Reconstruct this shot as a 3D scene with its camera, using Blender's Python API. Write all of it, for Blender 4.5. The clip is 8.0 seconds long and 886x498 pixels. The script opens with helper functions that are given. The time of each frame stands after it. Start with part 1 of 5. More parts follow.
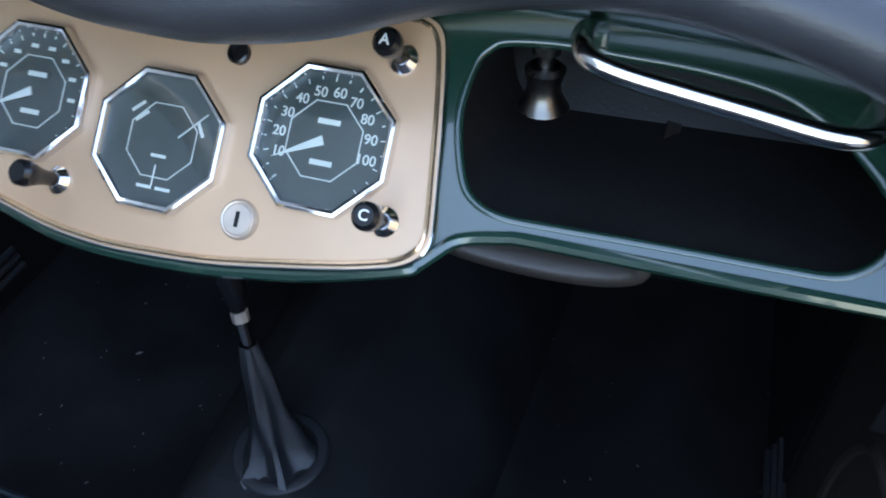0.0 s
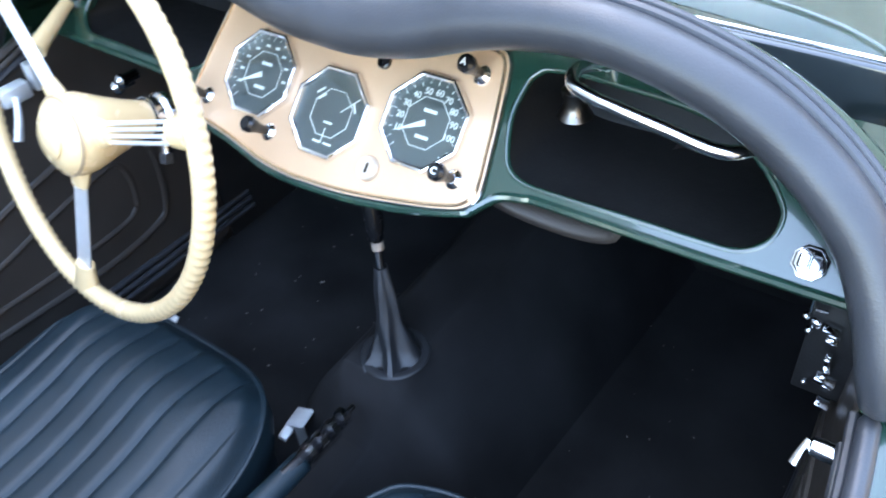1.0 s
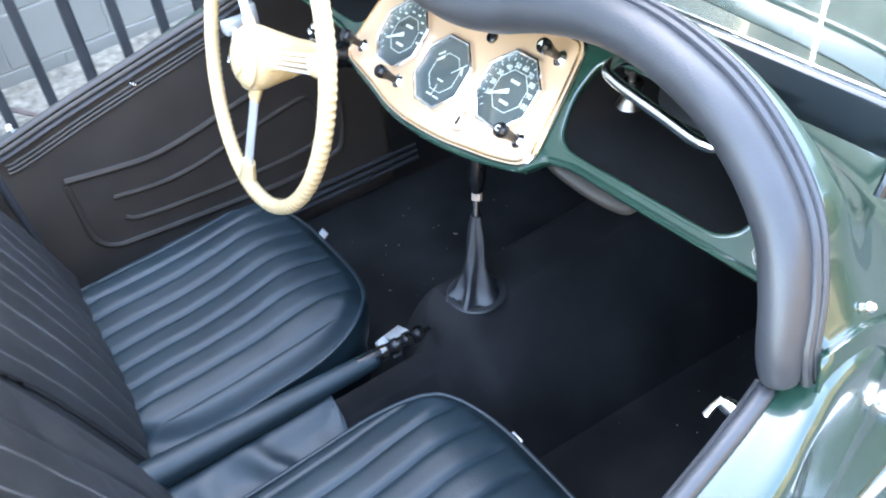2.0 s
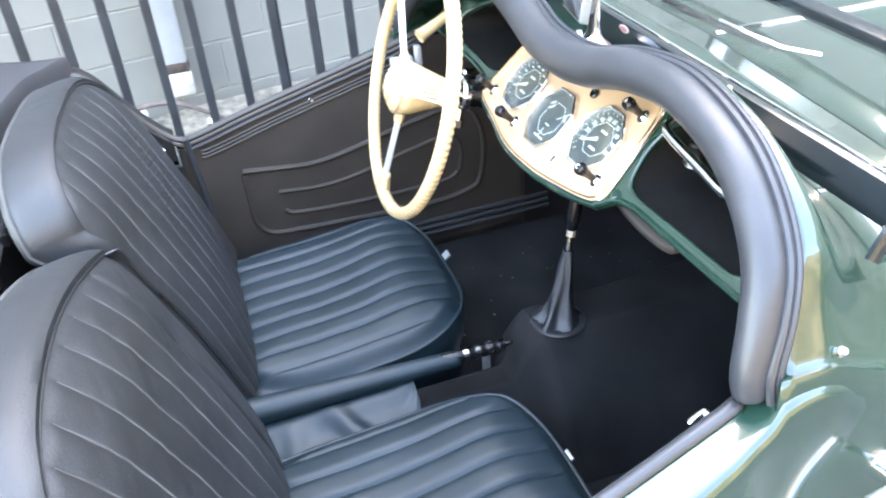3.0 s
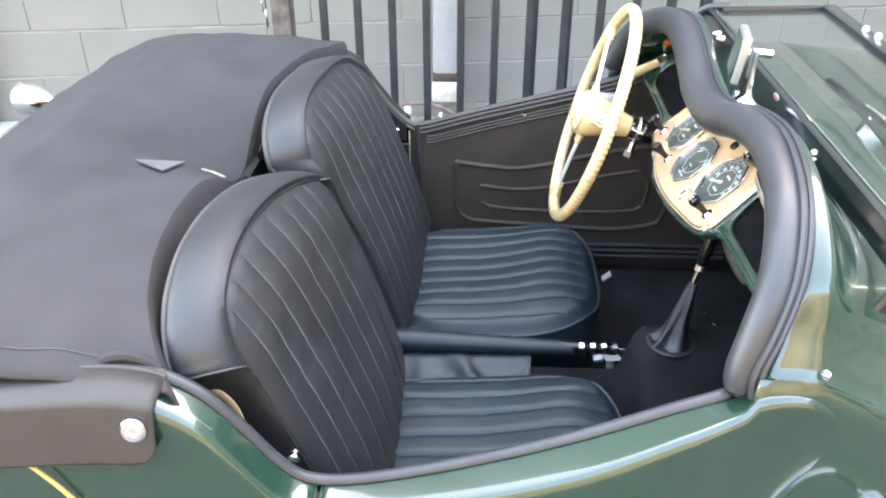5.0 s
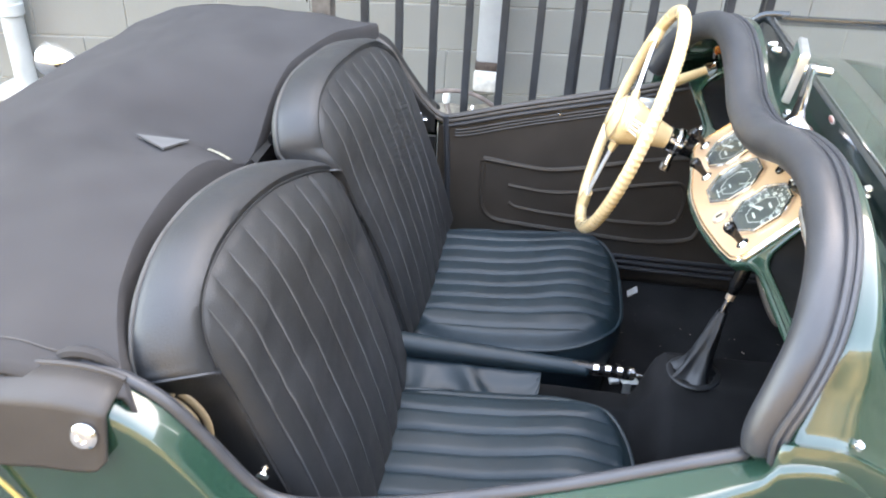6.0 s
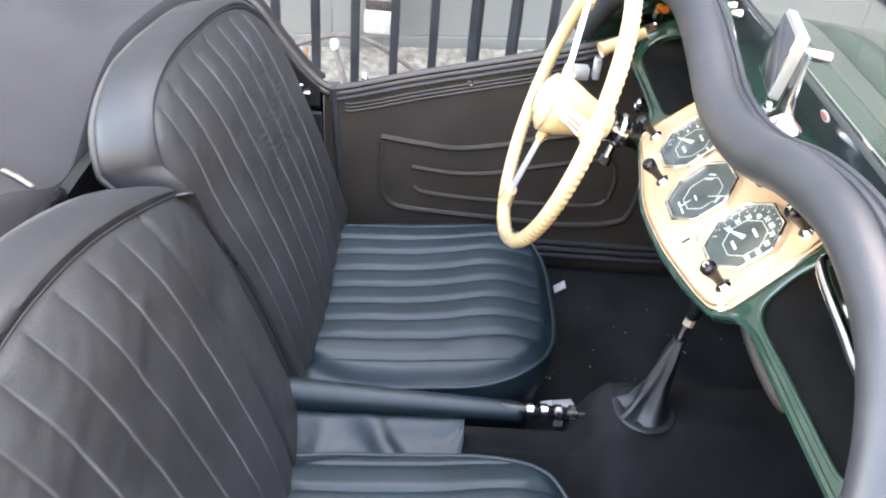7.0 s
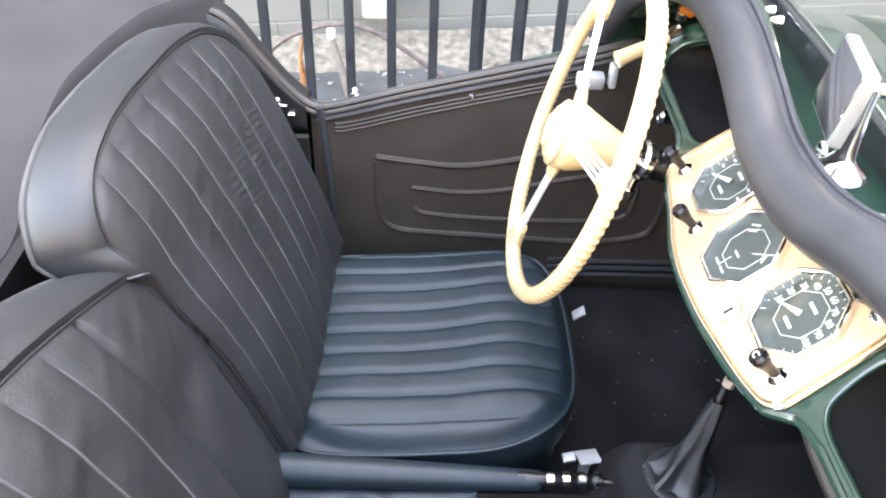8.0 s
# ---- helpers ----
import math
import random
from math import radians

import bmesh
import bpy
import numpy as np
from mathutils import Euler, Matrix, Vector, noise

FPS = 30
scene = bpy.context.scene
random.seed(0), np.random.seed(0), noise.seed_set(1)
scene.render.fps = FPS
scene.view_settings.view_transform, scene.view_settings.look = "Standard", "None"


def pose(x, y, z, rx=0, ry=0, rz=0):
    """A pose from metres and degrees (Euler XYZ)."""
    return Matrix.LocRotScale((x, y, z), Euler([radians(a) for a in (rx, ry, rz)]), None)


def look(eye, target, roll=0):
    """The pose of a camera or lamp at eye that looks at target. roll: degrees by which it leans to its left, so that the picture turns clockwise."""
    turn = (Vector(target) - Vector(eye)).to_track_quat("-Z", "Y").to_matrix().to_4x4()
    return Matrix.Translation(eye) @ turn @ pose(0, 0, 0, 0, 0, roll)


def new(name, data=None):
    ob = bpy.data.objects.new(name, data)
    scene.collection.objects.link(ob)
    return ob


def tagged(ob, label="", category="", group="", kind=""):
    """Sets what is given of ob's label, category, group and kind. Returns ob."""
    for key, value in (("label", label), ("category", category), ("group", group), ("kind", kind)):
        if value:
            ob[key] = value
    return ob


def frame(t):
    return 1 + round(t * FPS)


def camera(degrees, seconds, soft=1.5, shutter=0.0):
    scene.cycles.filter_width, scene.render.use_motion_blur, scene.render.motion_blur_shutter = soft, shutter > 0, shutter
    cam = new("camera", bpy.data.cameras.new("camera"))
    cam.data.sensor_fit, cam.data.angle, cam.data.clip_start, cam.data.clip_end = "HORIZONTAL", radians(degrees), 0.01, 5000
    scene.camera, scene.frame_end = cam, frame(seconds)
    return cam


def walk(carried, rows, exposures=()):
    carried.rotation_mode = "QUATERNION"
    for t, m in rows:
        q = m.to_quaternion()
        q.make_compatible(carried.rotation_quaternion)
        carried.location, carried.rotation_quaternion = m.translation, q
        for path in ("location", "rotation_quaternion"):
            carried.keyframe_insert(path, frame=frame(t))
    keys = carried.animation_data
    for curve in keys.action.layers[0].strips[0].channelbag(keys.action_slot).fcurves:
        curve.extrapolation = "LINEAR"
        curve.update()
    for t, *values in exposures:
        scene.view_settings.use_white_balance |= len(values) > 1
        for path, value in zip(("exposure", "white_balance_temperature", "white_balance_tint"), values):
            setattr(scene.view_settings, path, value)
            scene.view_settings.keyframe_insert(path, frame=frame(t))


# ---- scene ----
cam = camera(57.6, 8.0, 1.9, 0.3)
PATH = [
    (0, (0.305, -0.326, 1.061), (-0.177, 1.062, -0.297), -1.1),
    (0.5, (0.424, -0.431, 1.131), (-0.266, 0.938, -0.153), -3.0),
    (1, (0.52, -0.463, 1.184), (-0.438, 0.7, -0.13), -6.2),
    (1.5, (0.631, -0.461, 1.207), (-0.529, 0.48, -0.123), -6.7),
    (2.8, (0.918, -0.46, 1.261), (-0.614, 0.093, 0.101), -5.5),
    (3, (0.952, -0.448, 1.267), (-0.63, 0.038, 0.143), -4.5),
    (3.5, (1.035, -0.384, 1.289), (-0.616, -0.157, 0.183), -4.0),
    (4, (1.12, -0.337, 1.299), (-0.576, -0.337, 0.238), -2.7),
    (4.5, (1.211, -0.329, 1.31), (-0.506, -0.408, 0.286), -1.6),
    (4.7, (1.241, -0.333, 1.315), (-0.481, -0.411, 0.304), -0.7),
    (5.8, (1.192, -0.309, 1.304), (-0.509, -0.458, 0.261), 2.3),
    (6, (1.145, -0.299, 1.298), (-0.549, -0.474, 0.249), 3.1),
    (6.5, (1.01, -0.306, 1.287), (-0.663, -0.399, 0.194), 3.8),
    (7, (0.818, -0.326, 1.259), (-0.791, -0.24, 0.074), 5.6),
    (7.5, (0.702, -0.33, 1.266), (-0.869, -0.231, 0.032), 4.2),
    (8, (0.633, -0.305, 1.269), (-0.92, -0.257, 0.011), 2.6),
]
walk(cam, [(t, look(eye, target, roll)) for t, eye, target, roll in PATH], [(0.0, 3.45, 6650, 10), (0.5, 4.15, 6850, 10), (1.0, 4.53, 6950, 10), (1.5, 4.75, 7100, 10), (3.0, 5.2, 8150, 11), (3.5, 5.18, 8550, 13), (4.5, 4.88, 9050, 13), (6.0, 4.7, 9350, 13), (7.0, 5.0, 9550, 16), (8.0, 5.18, 9750, 18)])

# ---- world and light ----
world = bpy.data.worlds.new("world")
scene.world = world
world.use_nodes = True
wn, wl = world.node_tree.nodes, world.node_tree.links
sky = wn.new("ShaderNodeTexSky")
sky.sky_type, sky.sun_disc = "NISHITA", False
sky.air_density, sky.dust_density, sky.ozone_density = 1.0, 2.2, 0.8
sky.sun_elevation, sky.sun_rotation = radians(37), radians(284)
wn["Background"].inputs["Strength"].default_value = 0.17
wl.new(sky.outputs[0], wn["Background"].inputs["Color"])
sun = new("sun", bpy.data.lights.new("sun", "SUN"))
sun.data.energy, sun.data.angle, sun.data.color = 3.0, radians(0.6), (1.0, 0.95, 0.89)
sun.matrix_world = look((-2.70, 0.67, 2.6), (0, 0, 0.5))


# ---- materials ----
def mat(name, color, rough=0.5, metal=0.0, var=0.15, scale=30.0, bump=0.0, bscale=200.0, coat=0.0, spec=0.5, detail=4.0, color2=None):
    m = bpy.data.materials.new(name)
    m.use_nodes = True
    n, l = m.node_tree.nodes, m.node_tree.links
    b = n["Principled BSDF"]
    b.inputs["Roughness"].default_value = rough
    b.inputs["Metallic"].default_value = metal
    b.inputs["Coat Weight"].default_value = coat
    b.inputs["Coat Roughness"].default_value = 0.05
    b.inputs["Specular IOR Level"].default_value = spec
    co = n.new("ShaderNodeTexCoord")
    big = n.new("ShaderNodeTexNoise")
    big.inputs["Scale"].default_value, big.inputs["Detail"].default_value = scale, detail
    l.new(co.outputs["Object"], big.inputs["Vector"])
    ramp = n.new("ShaderNodeValToRGB")
    c2 = color2 or tuple(min(1, c * (1 + var)) for c in color)
    c1 = tuple(c * (1 - var) for c in color)
    ramp.color_ramp.elements[0].position, ramp.color_ramp.elements[1].position = 0.3, 0.7
    ramp.color_ramp.elements[0].color, ramp.color_ramp.elements[1].color = (*c1, 1), (*c2, 1)
    l.new(big.outputs["Fac"], ramp.inputs["Fac"])
    l.new(ramp.outputs["Color"], b.inputs["Base Color"])
    rr = n.new("ShaderNodeMapRange")
    rr.inputs["To Min"].default_value, rr.inputs["To Max"].default_value = max(0.0, rough - 0.08), min(1, rough + 0.08)
    fine = n.new("ShaderNodeTexNoise")
    fine.inputs["Scale"].default_value, fine.inputs["Detail"].default_value = scale * 4, 3
    l.new(co.outputs["Object"], fine.inputs["Vector"])
    l.new(fine.outputs["Fac"], rr.inputs["Value"])
    l.new(rr.outputs["Result"], b.inputs["Roughness"])
    if bump:
        t = n.new("ShaderNodeTexNoise")
        t.inputs["Scale"].default_value, t.inputs["Detail"].default_value = bscale, 3
        l.new(co.outputs["Object"], t.inputs["Vector"])
        bp = n.new("ShaderNodeBump")
        bp.inputs["Strength"].default_value, bp.inputs["Distance"].default_value = bump, 0.002
        l.new(t.outputs["Fac"], bp.inputs["Height"])
        l.new(bp.outputs["Normal"], b.inputs["Normal"])
    return m


M_GREEN = mat("green_paint", (0.0108, 0.0375, 0.0255), 0.22, var=0.1, scale=6, coat=1.0)
M_LEATHER = mat("black_leather", (0.0092, 0.0106, 0.0127), 0.54, var=0.3, scale=11, bump=0.22, bscale=420, spec=0.75)
# the backs' leather again, with the sky's blue reflection put into its colour
M_CUSHION = mat("sky_tinted_leather", (0.0066, 0.0168, 0.0228), 0.48, var=0.2, scale=11, bump=0.20, bscale=420, spec=0.45)
M_PAD = mat("black_vinyl", (0.034, 0.036, 0.041), 0.38, var=0.15, scale=20, bump=0.15, bscale=500)
M_TRIM = mat("door_card", (0.045, 0.0375, 0.0320), 0.45, var=0.15, scale=14, bump=0.2, bscale=450)
M_CARPET = mat("carpet", (0.0105, 0.0100, 0.0100), 0.95, var=0.35, scale=6, bump=0.35, bscale=1400, spec=0.15, detail=8.0, color2=(0.024, 0.024, 0.025))
M_CLOTH = mat("hood_cloth", (0.047, 0.0445, 0.0448), 0.85, var=0.12, scale=9, bump=0.4, bscale=900, spec=0.2)
M_TAN = mat("tan_panel", (0.59, 0.385, 0.235), 0.33, metal=0.15, var=0.06, scale=12)
M_CHROME = mat("chrome", (0.85, 0.85, 0.86), 0.12, metal=1.0, var=0.04, scale=20)
M_CREAM = mat("cream_plastic", (0.72, 0.52, 0.28), 0.26, var=0.08, scale=10, coat=0.8)
M_DIAL = mat("dial_face", (0.060, 0.071, 0.070), 0.4, var=0.1, scale=20)
M_WHITE = mat("white_marks", (0.80, 0.80, 0.76), 0.5, var=0.05, scale=40)
M_BLACK = mat("black_plastic", (0.008, 0.008, 0.009), 0.25, var=0.1, scale=40)
M_STEEL = mat("fence_steel", (0.03, 0.031, 0.034), 0.45, var=0.3, scale=12, bump=0.2, bscale=150)
M_WALL = mat("block_wall", (0.212, 0.207, 0.187), 0.85, var=0.08, scale=3, bump=0.5, bscale=60)
M_GROUND = mat("asphalt", (0.095, 0.094, 0.090), 0.9, var=0.25, scale=8, bump=0.6, bscale=120)
M_PLATE = mat("bright_plate", (0.75, 0.75, 0.73), 0.45, metal=0.3, var=0.1, scale=40)
# light and dark blotches break up this unseen wall's reflection in the paint
M_STUCCO = mat("stucco", (0.045, 0.040, 0.030), 0.9, var=0.6, scale=1.2, bump=0.4, bscale=40, color2=(0.18, 0.155, 0.105))
M_SPOKE = mat("spoke_steel", (0.78, 0.78, 0.77), 0.38, metal=0.55, var=0.08, scale=30)
M_GOLD = mat("tan_trim", (0.30, 0.205, 0.115), 0.6, var=0.15, scale=30)


def glass_mat(name):
    """A clear pane: see-through, with gloss that grows towards a glancing view."""
    m = bpy.data.materials.new(name)
    m.use_nodes = True
    n, l = m.node_tree.nodes, m.node_tree.links
    n.remove(n["Principled BSDF"])
    clear, gloss, mix = n.new("ShaderNodeBsdfTransparent"), n.new("ShaderNodeBsdfGlossy"), n.new("ShaderNodeMixShader")
    clear.inputs["Color"].default_value = (0.95, 0.97, 0.96, 1)
    gloss.inputs["Roughness"].default_value = 0.015
    weight, power, scaled = n.new("ShaderNodeLayerWeight"), n.new("ShaderNodeMath"), n.new("ShaderNodeMath")
    power.operation, power.inputs[1].default_value = "POWER", 5.0
    scaled.operation, scaled.inputs[1].default_value, scaled.inputs[2].default_value = "MULTIPLY_ADD", 0.94, 0.045
    l.new(weight.outputs["Facing"], power.inputs[0])
    l.new(power.outputs[0], scaled.inputs[0])
    l.new(scaled.outputs[0], mix.inputs[0])
    l.new(clear.outputs[0], mix.inputs[1])
    l.new(gloss.outputs[0], mix.inputs[2])
    l.new(mix.outputs[0], n["Material Output"].inputs["Surface"])
    return m


M_GLASS = glass_mat("glass")


# ---- builders ----
def link(name, bm, material, parent=None, label="", smooth=True):
    me = bpy.data.meshes.new(name)
    bmesh.ops.recalc_face_normals(bm, faces=bm.faces)
    bm.to_mesh(me)
    bm.free()
    if smooth:
        me.shade_smooth()
        me.set_sharp_from_angle(angle=radians(38))
    me.materials.append(material)
    ob = new(name, me)
    if parent is not None:
        ob.parent = parent
    if label:
        ob["label"] = label
    return ob


def part(name, bm, material, parent, label=""):
    return link(name, bm, material, parent, label)


def thing(name, label, category, group="", kind=""):
    return tagged(new(name), label, category, group, kind)


def box(x0, x1, y0, y1, z0, z1, bevel=0.0, seg=2):
    bm = bmesh.new()
    bmesh.ops.create_cube(bm, size=1, matrix=Matrix.Translation(((x0 + x1) / 2, (y0 + y1) / 2, (z0 + z1) / 2)) @ Matrix.Diagonal((x1 - x0, y1 - y0, z1 - z0, 1)))
    if bevel:
        bmesh.ops.bevel(bm, geom=bm.edges[:], offset=bevel, segments=seg, affect="EDGES", profile=0.5)
    return bm


def spline(pts, n=8, closed=False):
    """Catmull-Rom points through pts."""
    pts = [Vector(p) for p in pts]
    out, k = [], len(pts)
    for i in range(k if closed else k - 1):
        if closed:
            p0, p1, p2, p3 = pts[i - 1], pts[i], pts[(i + 1) % k], pts[(i + 2) % k]
        else:
            p1, p2 = pts[i], pts[i + 1]
            p0 = pts[i - 1] if i else p1 * 2 - p2
            p3 = pts[i + 2] if i + 2 < k else p2 * 2 - p1
        for j in range(n):
            t = j / n
            out.append(0.5 * ((2 * p1) + (p2 - p0) * t + (2 * p0 - 5 * p1 + 4 * p2 - p3) * t * t + (3 * p1 - p0 - 3 * p2 + p3) * t ** 3))
    if not closed:
        out.append(pts[-1].copy())
    return out


def tube(path, radius, seg=10, closed=False, bm=None, ref=(0, 0, 1), caps=True):
    """A tube along a path; radius is a number, a pair (across, along ref), or a function of 0..1."""
    bm = bm or bmesh.new()
    path = [Vector(p) for p in path]
    rings, k = [], len(path)
    for i, p in enumerate(path):
        a = path[i - 1] if (i or closed) else p
        b = path[(i + 1) % k] if (i < k - 1 or closed) else p
        d = (b - a).normalized()
        r = Vector(ref)
        s = d.cross(r)
        if s.length < 1e-4:
            s = d.cross(Vector((1, 0.1, 0)))
        s.normalize()
        u = s.cross(d).normalized()
        rad = radius(i / max(1, k - 1)) if callable(radius) else radius
        ra, rb = rad if isinstance(rad, tuple) else (rad, rad)
        rings.append([bm.verts.new(p + s * (ra * math.cos(2 * math.pi * j / seg)) + u * (rb * math.sin(2 * math.pi * j / seg))) for j in range(seg)])
    for i in range(k if closed else k - 1):
        A, B = rings[i], rings[(i + 1) % k]
        for j in range(seg):
            bm.faces.new((A[j], A[(j + 1) % seg], B[(j + 1) % seg], B[j]))
    if caps and not closed:
        bm.faces.new(rings[0][::-1])
        bm.faces.new(rings[-1])
    return bm


def grid(fn, nu, nv, bm=None, closed_u=False):
    """A sheet of quads from fn(u, v), both 0..1."""
    bm = bm or bmesh.new()
    V = [[bm.verts.new(fn(i / nu, j / nv)) for j in range(nv + 1)] for i in range(nu if closed_u else nu + 1)]
    for i in range(nu):
        A, B = V[i], V[(i + 1) % len(V)]
        for j in range(nv):
            bm.faces.new((A[j], B[j], B[j + 1], A[j + 1]))
    return bm


def lathe(profile, seg=24, m=None):
    """A turned body: (radius, height) pairs round z, moved by m."""
    bm = bmesh.new()
    rings = [[bm.verts.new((r * math.cos(2 * math.pi * j / seg), r * math.sin(2 * math.pi * j / seg), h)) for j in range(seg)] for r, h in profile]
    for A, B in zip(rings, rings[1:]):
        for j in range(seg):
            bm.faces.new((A[j], A[(j + 1) % seg], B[(j + 1) % seg], B[j]))
    bm.faces.new(rings[0][::-1])
    bm.faces.new(rings[-1])
    if m is not None:
        bm.transform(m)
    return bm


def plate(outline, depth, m=None, bevel=0.0, holes=()):
    """A flat plate from an outline in x, y, thick along -z, with holes cut through; moved by m."""
    bm = bmesh.new()
    loops = []
    for pts in (outline, *holes):
        vs = [bm.verts.new((p[0], p[1], 0)) for p in pts]
        es = [bm.edges.new((vs[i], vs[(i + 1) % len(vs)])) for i in range(len(vs))]
        loops.append((vs, es))
    bmesh.ops.triangle_fill(bm, use_beauty=True, use_dissolve=False, edges=[e for _, es in loops for e in es], normal=(0, 0, 1))
    top = bm.faces[:]
    back = bmesh.ops.duplicate(bm, geom=top)
    vmap = back["vert_map"]
    for vs, _ in loops:
        for v in vs:
            vmap[v].co.z = -depth
    for vs, _ in loops:
        for i in range(len(vs)):
            a, b = vs[i], vs[(i + 1) % len(vs)]
            bm.faces.new((a, b, vmap[b], vmap[a]))
    bmesh.ops.recalc_face_normals(bm, faces=bm.faces)
    if bevel:
        es = [e for e in bm.edges if all(abs(v.co.z) < 1e-6 for v in e.verts) and len(e.link_faces) == 2 and any(abs(f.normal.z) < 0.5 for f in e.link_faces)]
        bmesh.ops.bevel(bm, geom=es, offset=bevel, segments=2, affect="EDGES", profile=0.5)
    if m is not None:
        bm.transform(m)
    return bm


def rounded(x0, x1, y0, y1, r, n=6):
    pts = []
    for cx, cy, a in ((x1 - r, y0 + r, -90), (x1 - r, y1 - r, 0), (x0 + r, y1 - r, 90), (x0 + r, y0 + r, 180)):
        pts += [(cx + r * math.cos(radians(a + 90 * i / n)), cy + r * math.sin(radians(a + 90 * i / n))) for i in range(n + 1)]
    return pts


# ---- setting: ground, wall, fence ----
GROUND = -0.13


def ground_sheet():
    bm = grid(lambda u, v: Vector((-60 + 120 * u, -60 + 120 * v, GROUND)), 40, 40)
    return tagged(link("ground", bm, M_GROUND), "grey asphalt yard with dust and grit", "ground", kind="structure")


ground_sheet()

WALL_M = pose(-2.42, -0.5, 0, 0, 0, 90 + 9)


def block_wall():
    """A painted concrete block wall; local x runs along it, local y faces the car."""
    # carried on out of view, upwards and forwards, to shut off bright sky
    wall = link("wall_north", box(-5.0, 7.6, -0.001, 0.2, GROUND, 6.0), mat("mortar", (0.33, 0.322, 0.292), 0.9, var=0.15, scale=8, bump=0.4, bscale=90))
    wall.matrix_basis = WALL_M
    tagged(wall, "grey painted concrete block wall behind the fence", "wall", kind="structure")
    me = {}
    for wdt in (0.397, 0.197):
        bm = box(-wdt / 2, wdt / 2, -0.006, 0.02, -0.097, 0.097, 0.003, 1)
        me[wdt] = bpy.data.meshes.new("block")
        bm.to_mesh(me[wdt])
        bm.free()
        me[wdt].materials.append(M_WALL)
    for row in range(-1, 9):
        z = 0.06 + row * 0.2
        for col in range(-9, 10):
            x = col * 0.4 + (0.2 if row % 2 else 0)
            ob = new("block", me[0.397])
            ob.parent = wall
            ob.matrix_basis = pose(x, random.uniform(-0.001, 0.001), z, 0, 0, random.uniform(-0.15, 0.15))
    # the courses above, as one mesh: unseen height added to block the sky
    vs, fs = [], []
    for row in range(9, 30):
        z = 0.06 + row * 0.2
        for col in range(-11, 18):
            x = col * 0.4 + (0.2 if row % 2 else 0)
            k = len(vs)
            for y in (-0.006, 0.02):
                vs += [(x - 0.1985, y, z - 0.097), (x + 0.1985, y, z - 0.097), (x + 0.1985, y, z + 0.097), (x - 0.1985, y, z + 0.097)]
            fs += [(k, k + 1, k + 2, k + 3), (k + 4, k, k + 3, k + 7), (k + 1, k + 5, k + 6, k + 2), (k + 3, k + 2, k + 6, k + 7), (k + 4, k + 5, k + 1, k)]
    up = bpy.data.meshes.new("upper_blocks")
    up.from_pydata(vs, [], fs)
    up.materials.append(M_WALL)
    ub = new("upper_blocks", up)
    ub.parent = wall
    ub["kind"] = "stuff"
    return wall


def steel_fence():
    fence = thing("steel_fence", "black painted steel bar fence with upright square bars", "fence", kind="structure")
    fence.location = (-1.43, 0, 0)
    for y in [-0.861 + 0.1135 * i for i in range(12)]:
        part("bar", box(-0.011, 0.011, y - 0.0125, y + 0.0125, -0.10, 1.75, 0.002, 1), M_STEEL, fence)
    for y in [-0.155, -0.04, 0.07, 0.18, 0.29, 0.40]:
        part("bar", box(-0.125, -0.105, y - 0.008, y + 0.008, GROUND, 1.75, 0.002, 1), M_STEEL, fence)
    for z in (-0.08, 1.6):
        part("rail", box(-0.015, 0.015, -1.0, 0.43, z - 0.02, z + 0.02, 0.002, 1), M_STEEL, fence)
    part("post", box(-0.03, 0.03, -1.03, -0.965, GROUND, 1.85, 0.004, 1), mat("weathered_post", (0.10, 0.085, 0.075), 0.7, var=0.5, scale=25, bump=0.4, bscale=80), fence, "rusty brown steel gate post")
    for i in range(14):
        bm = tube([Vector((0.0, -1.055 + 0.006 * math.sin(i), 1.2 - 0.045 * i)) + Vector((0.006 * math.cos(a) if i % 2 else 0, 0 if i % 2 else 0.006 * math.cos(a), 0.03 * math.sin(a))) for a in [2 * math.pi * k / 10 for k in range(10)]], 0.003, 5, closed=True, ref=(1, 0.3, 0))
        part("chain_link", bm, M_CHROME, fence)
    return fence


block_wall()
steel_fence()
# unseen wall, added for warm bounce light and reflections on the body
far_wall = link("wall_south", box(6.0, 6.25, -9.0, 9.0, GROUND, 4.2), M_STUCCO)
tagged(far_wall, "unseen tan stucco wall added across the yard for bounce light and reflections", "wall", kind="structure")

# unseen wall, added to keep the front sky off the seat backs
front_wall = link("wall_east", box(-3.55, 5.99, 7.0, 7.25, GROUND, 6.0), mat("pale_stucco", (0.27, 0.25, 0.21), 0.9, var=0.3, scale=1.5, bump=0.4, bscale=40))
tagged(front_wall, "unseen pale stucco wall added ahead of the parked car to block sky light", "wall", kind="structure")


def downspout():
    d = thing("downspout", "light grey metal downspout fixed to the block wall", "downpipe")
    d.location = (-2.35, -0.50, 0)
    part("pipe", box(-0.04, 0.04, -0.055, 0.055, 0.14, 5.8, 0.012), mat("pipe_paint", (0.34, 0.35, 0.355), 0.5, var=0.1, scale=12), d)
    part("outlet", box(-0.045, 0.07, -0.06, 0.06, 0.015, 0.105, 0.012), mat("outlet_white", (0.48, 0.46, 0.43), 0.7, var=0.2, scale=30), d, "pale outlet with rust stains")
    part("collar", box(-0.043, 0.043, -0.058, 0.058, 0.100, 0.145, 0.01), mat("rust", (0.055, 0.038, 0.030), 0.8, var=0.5, scale=40), d, "dark rusty collar")


downspout()


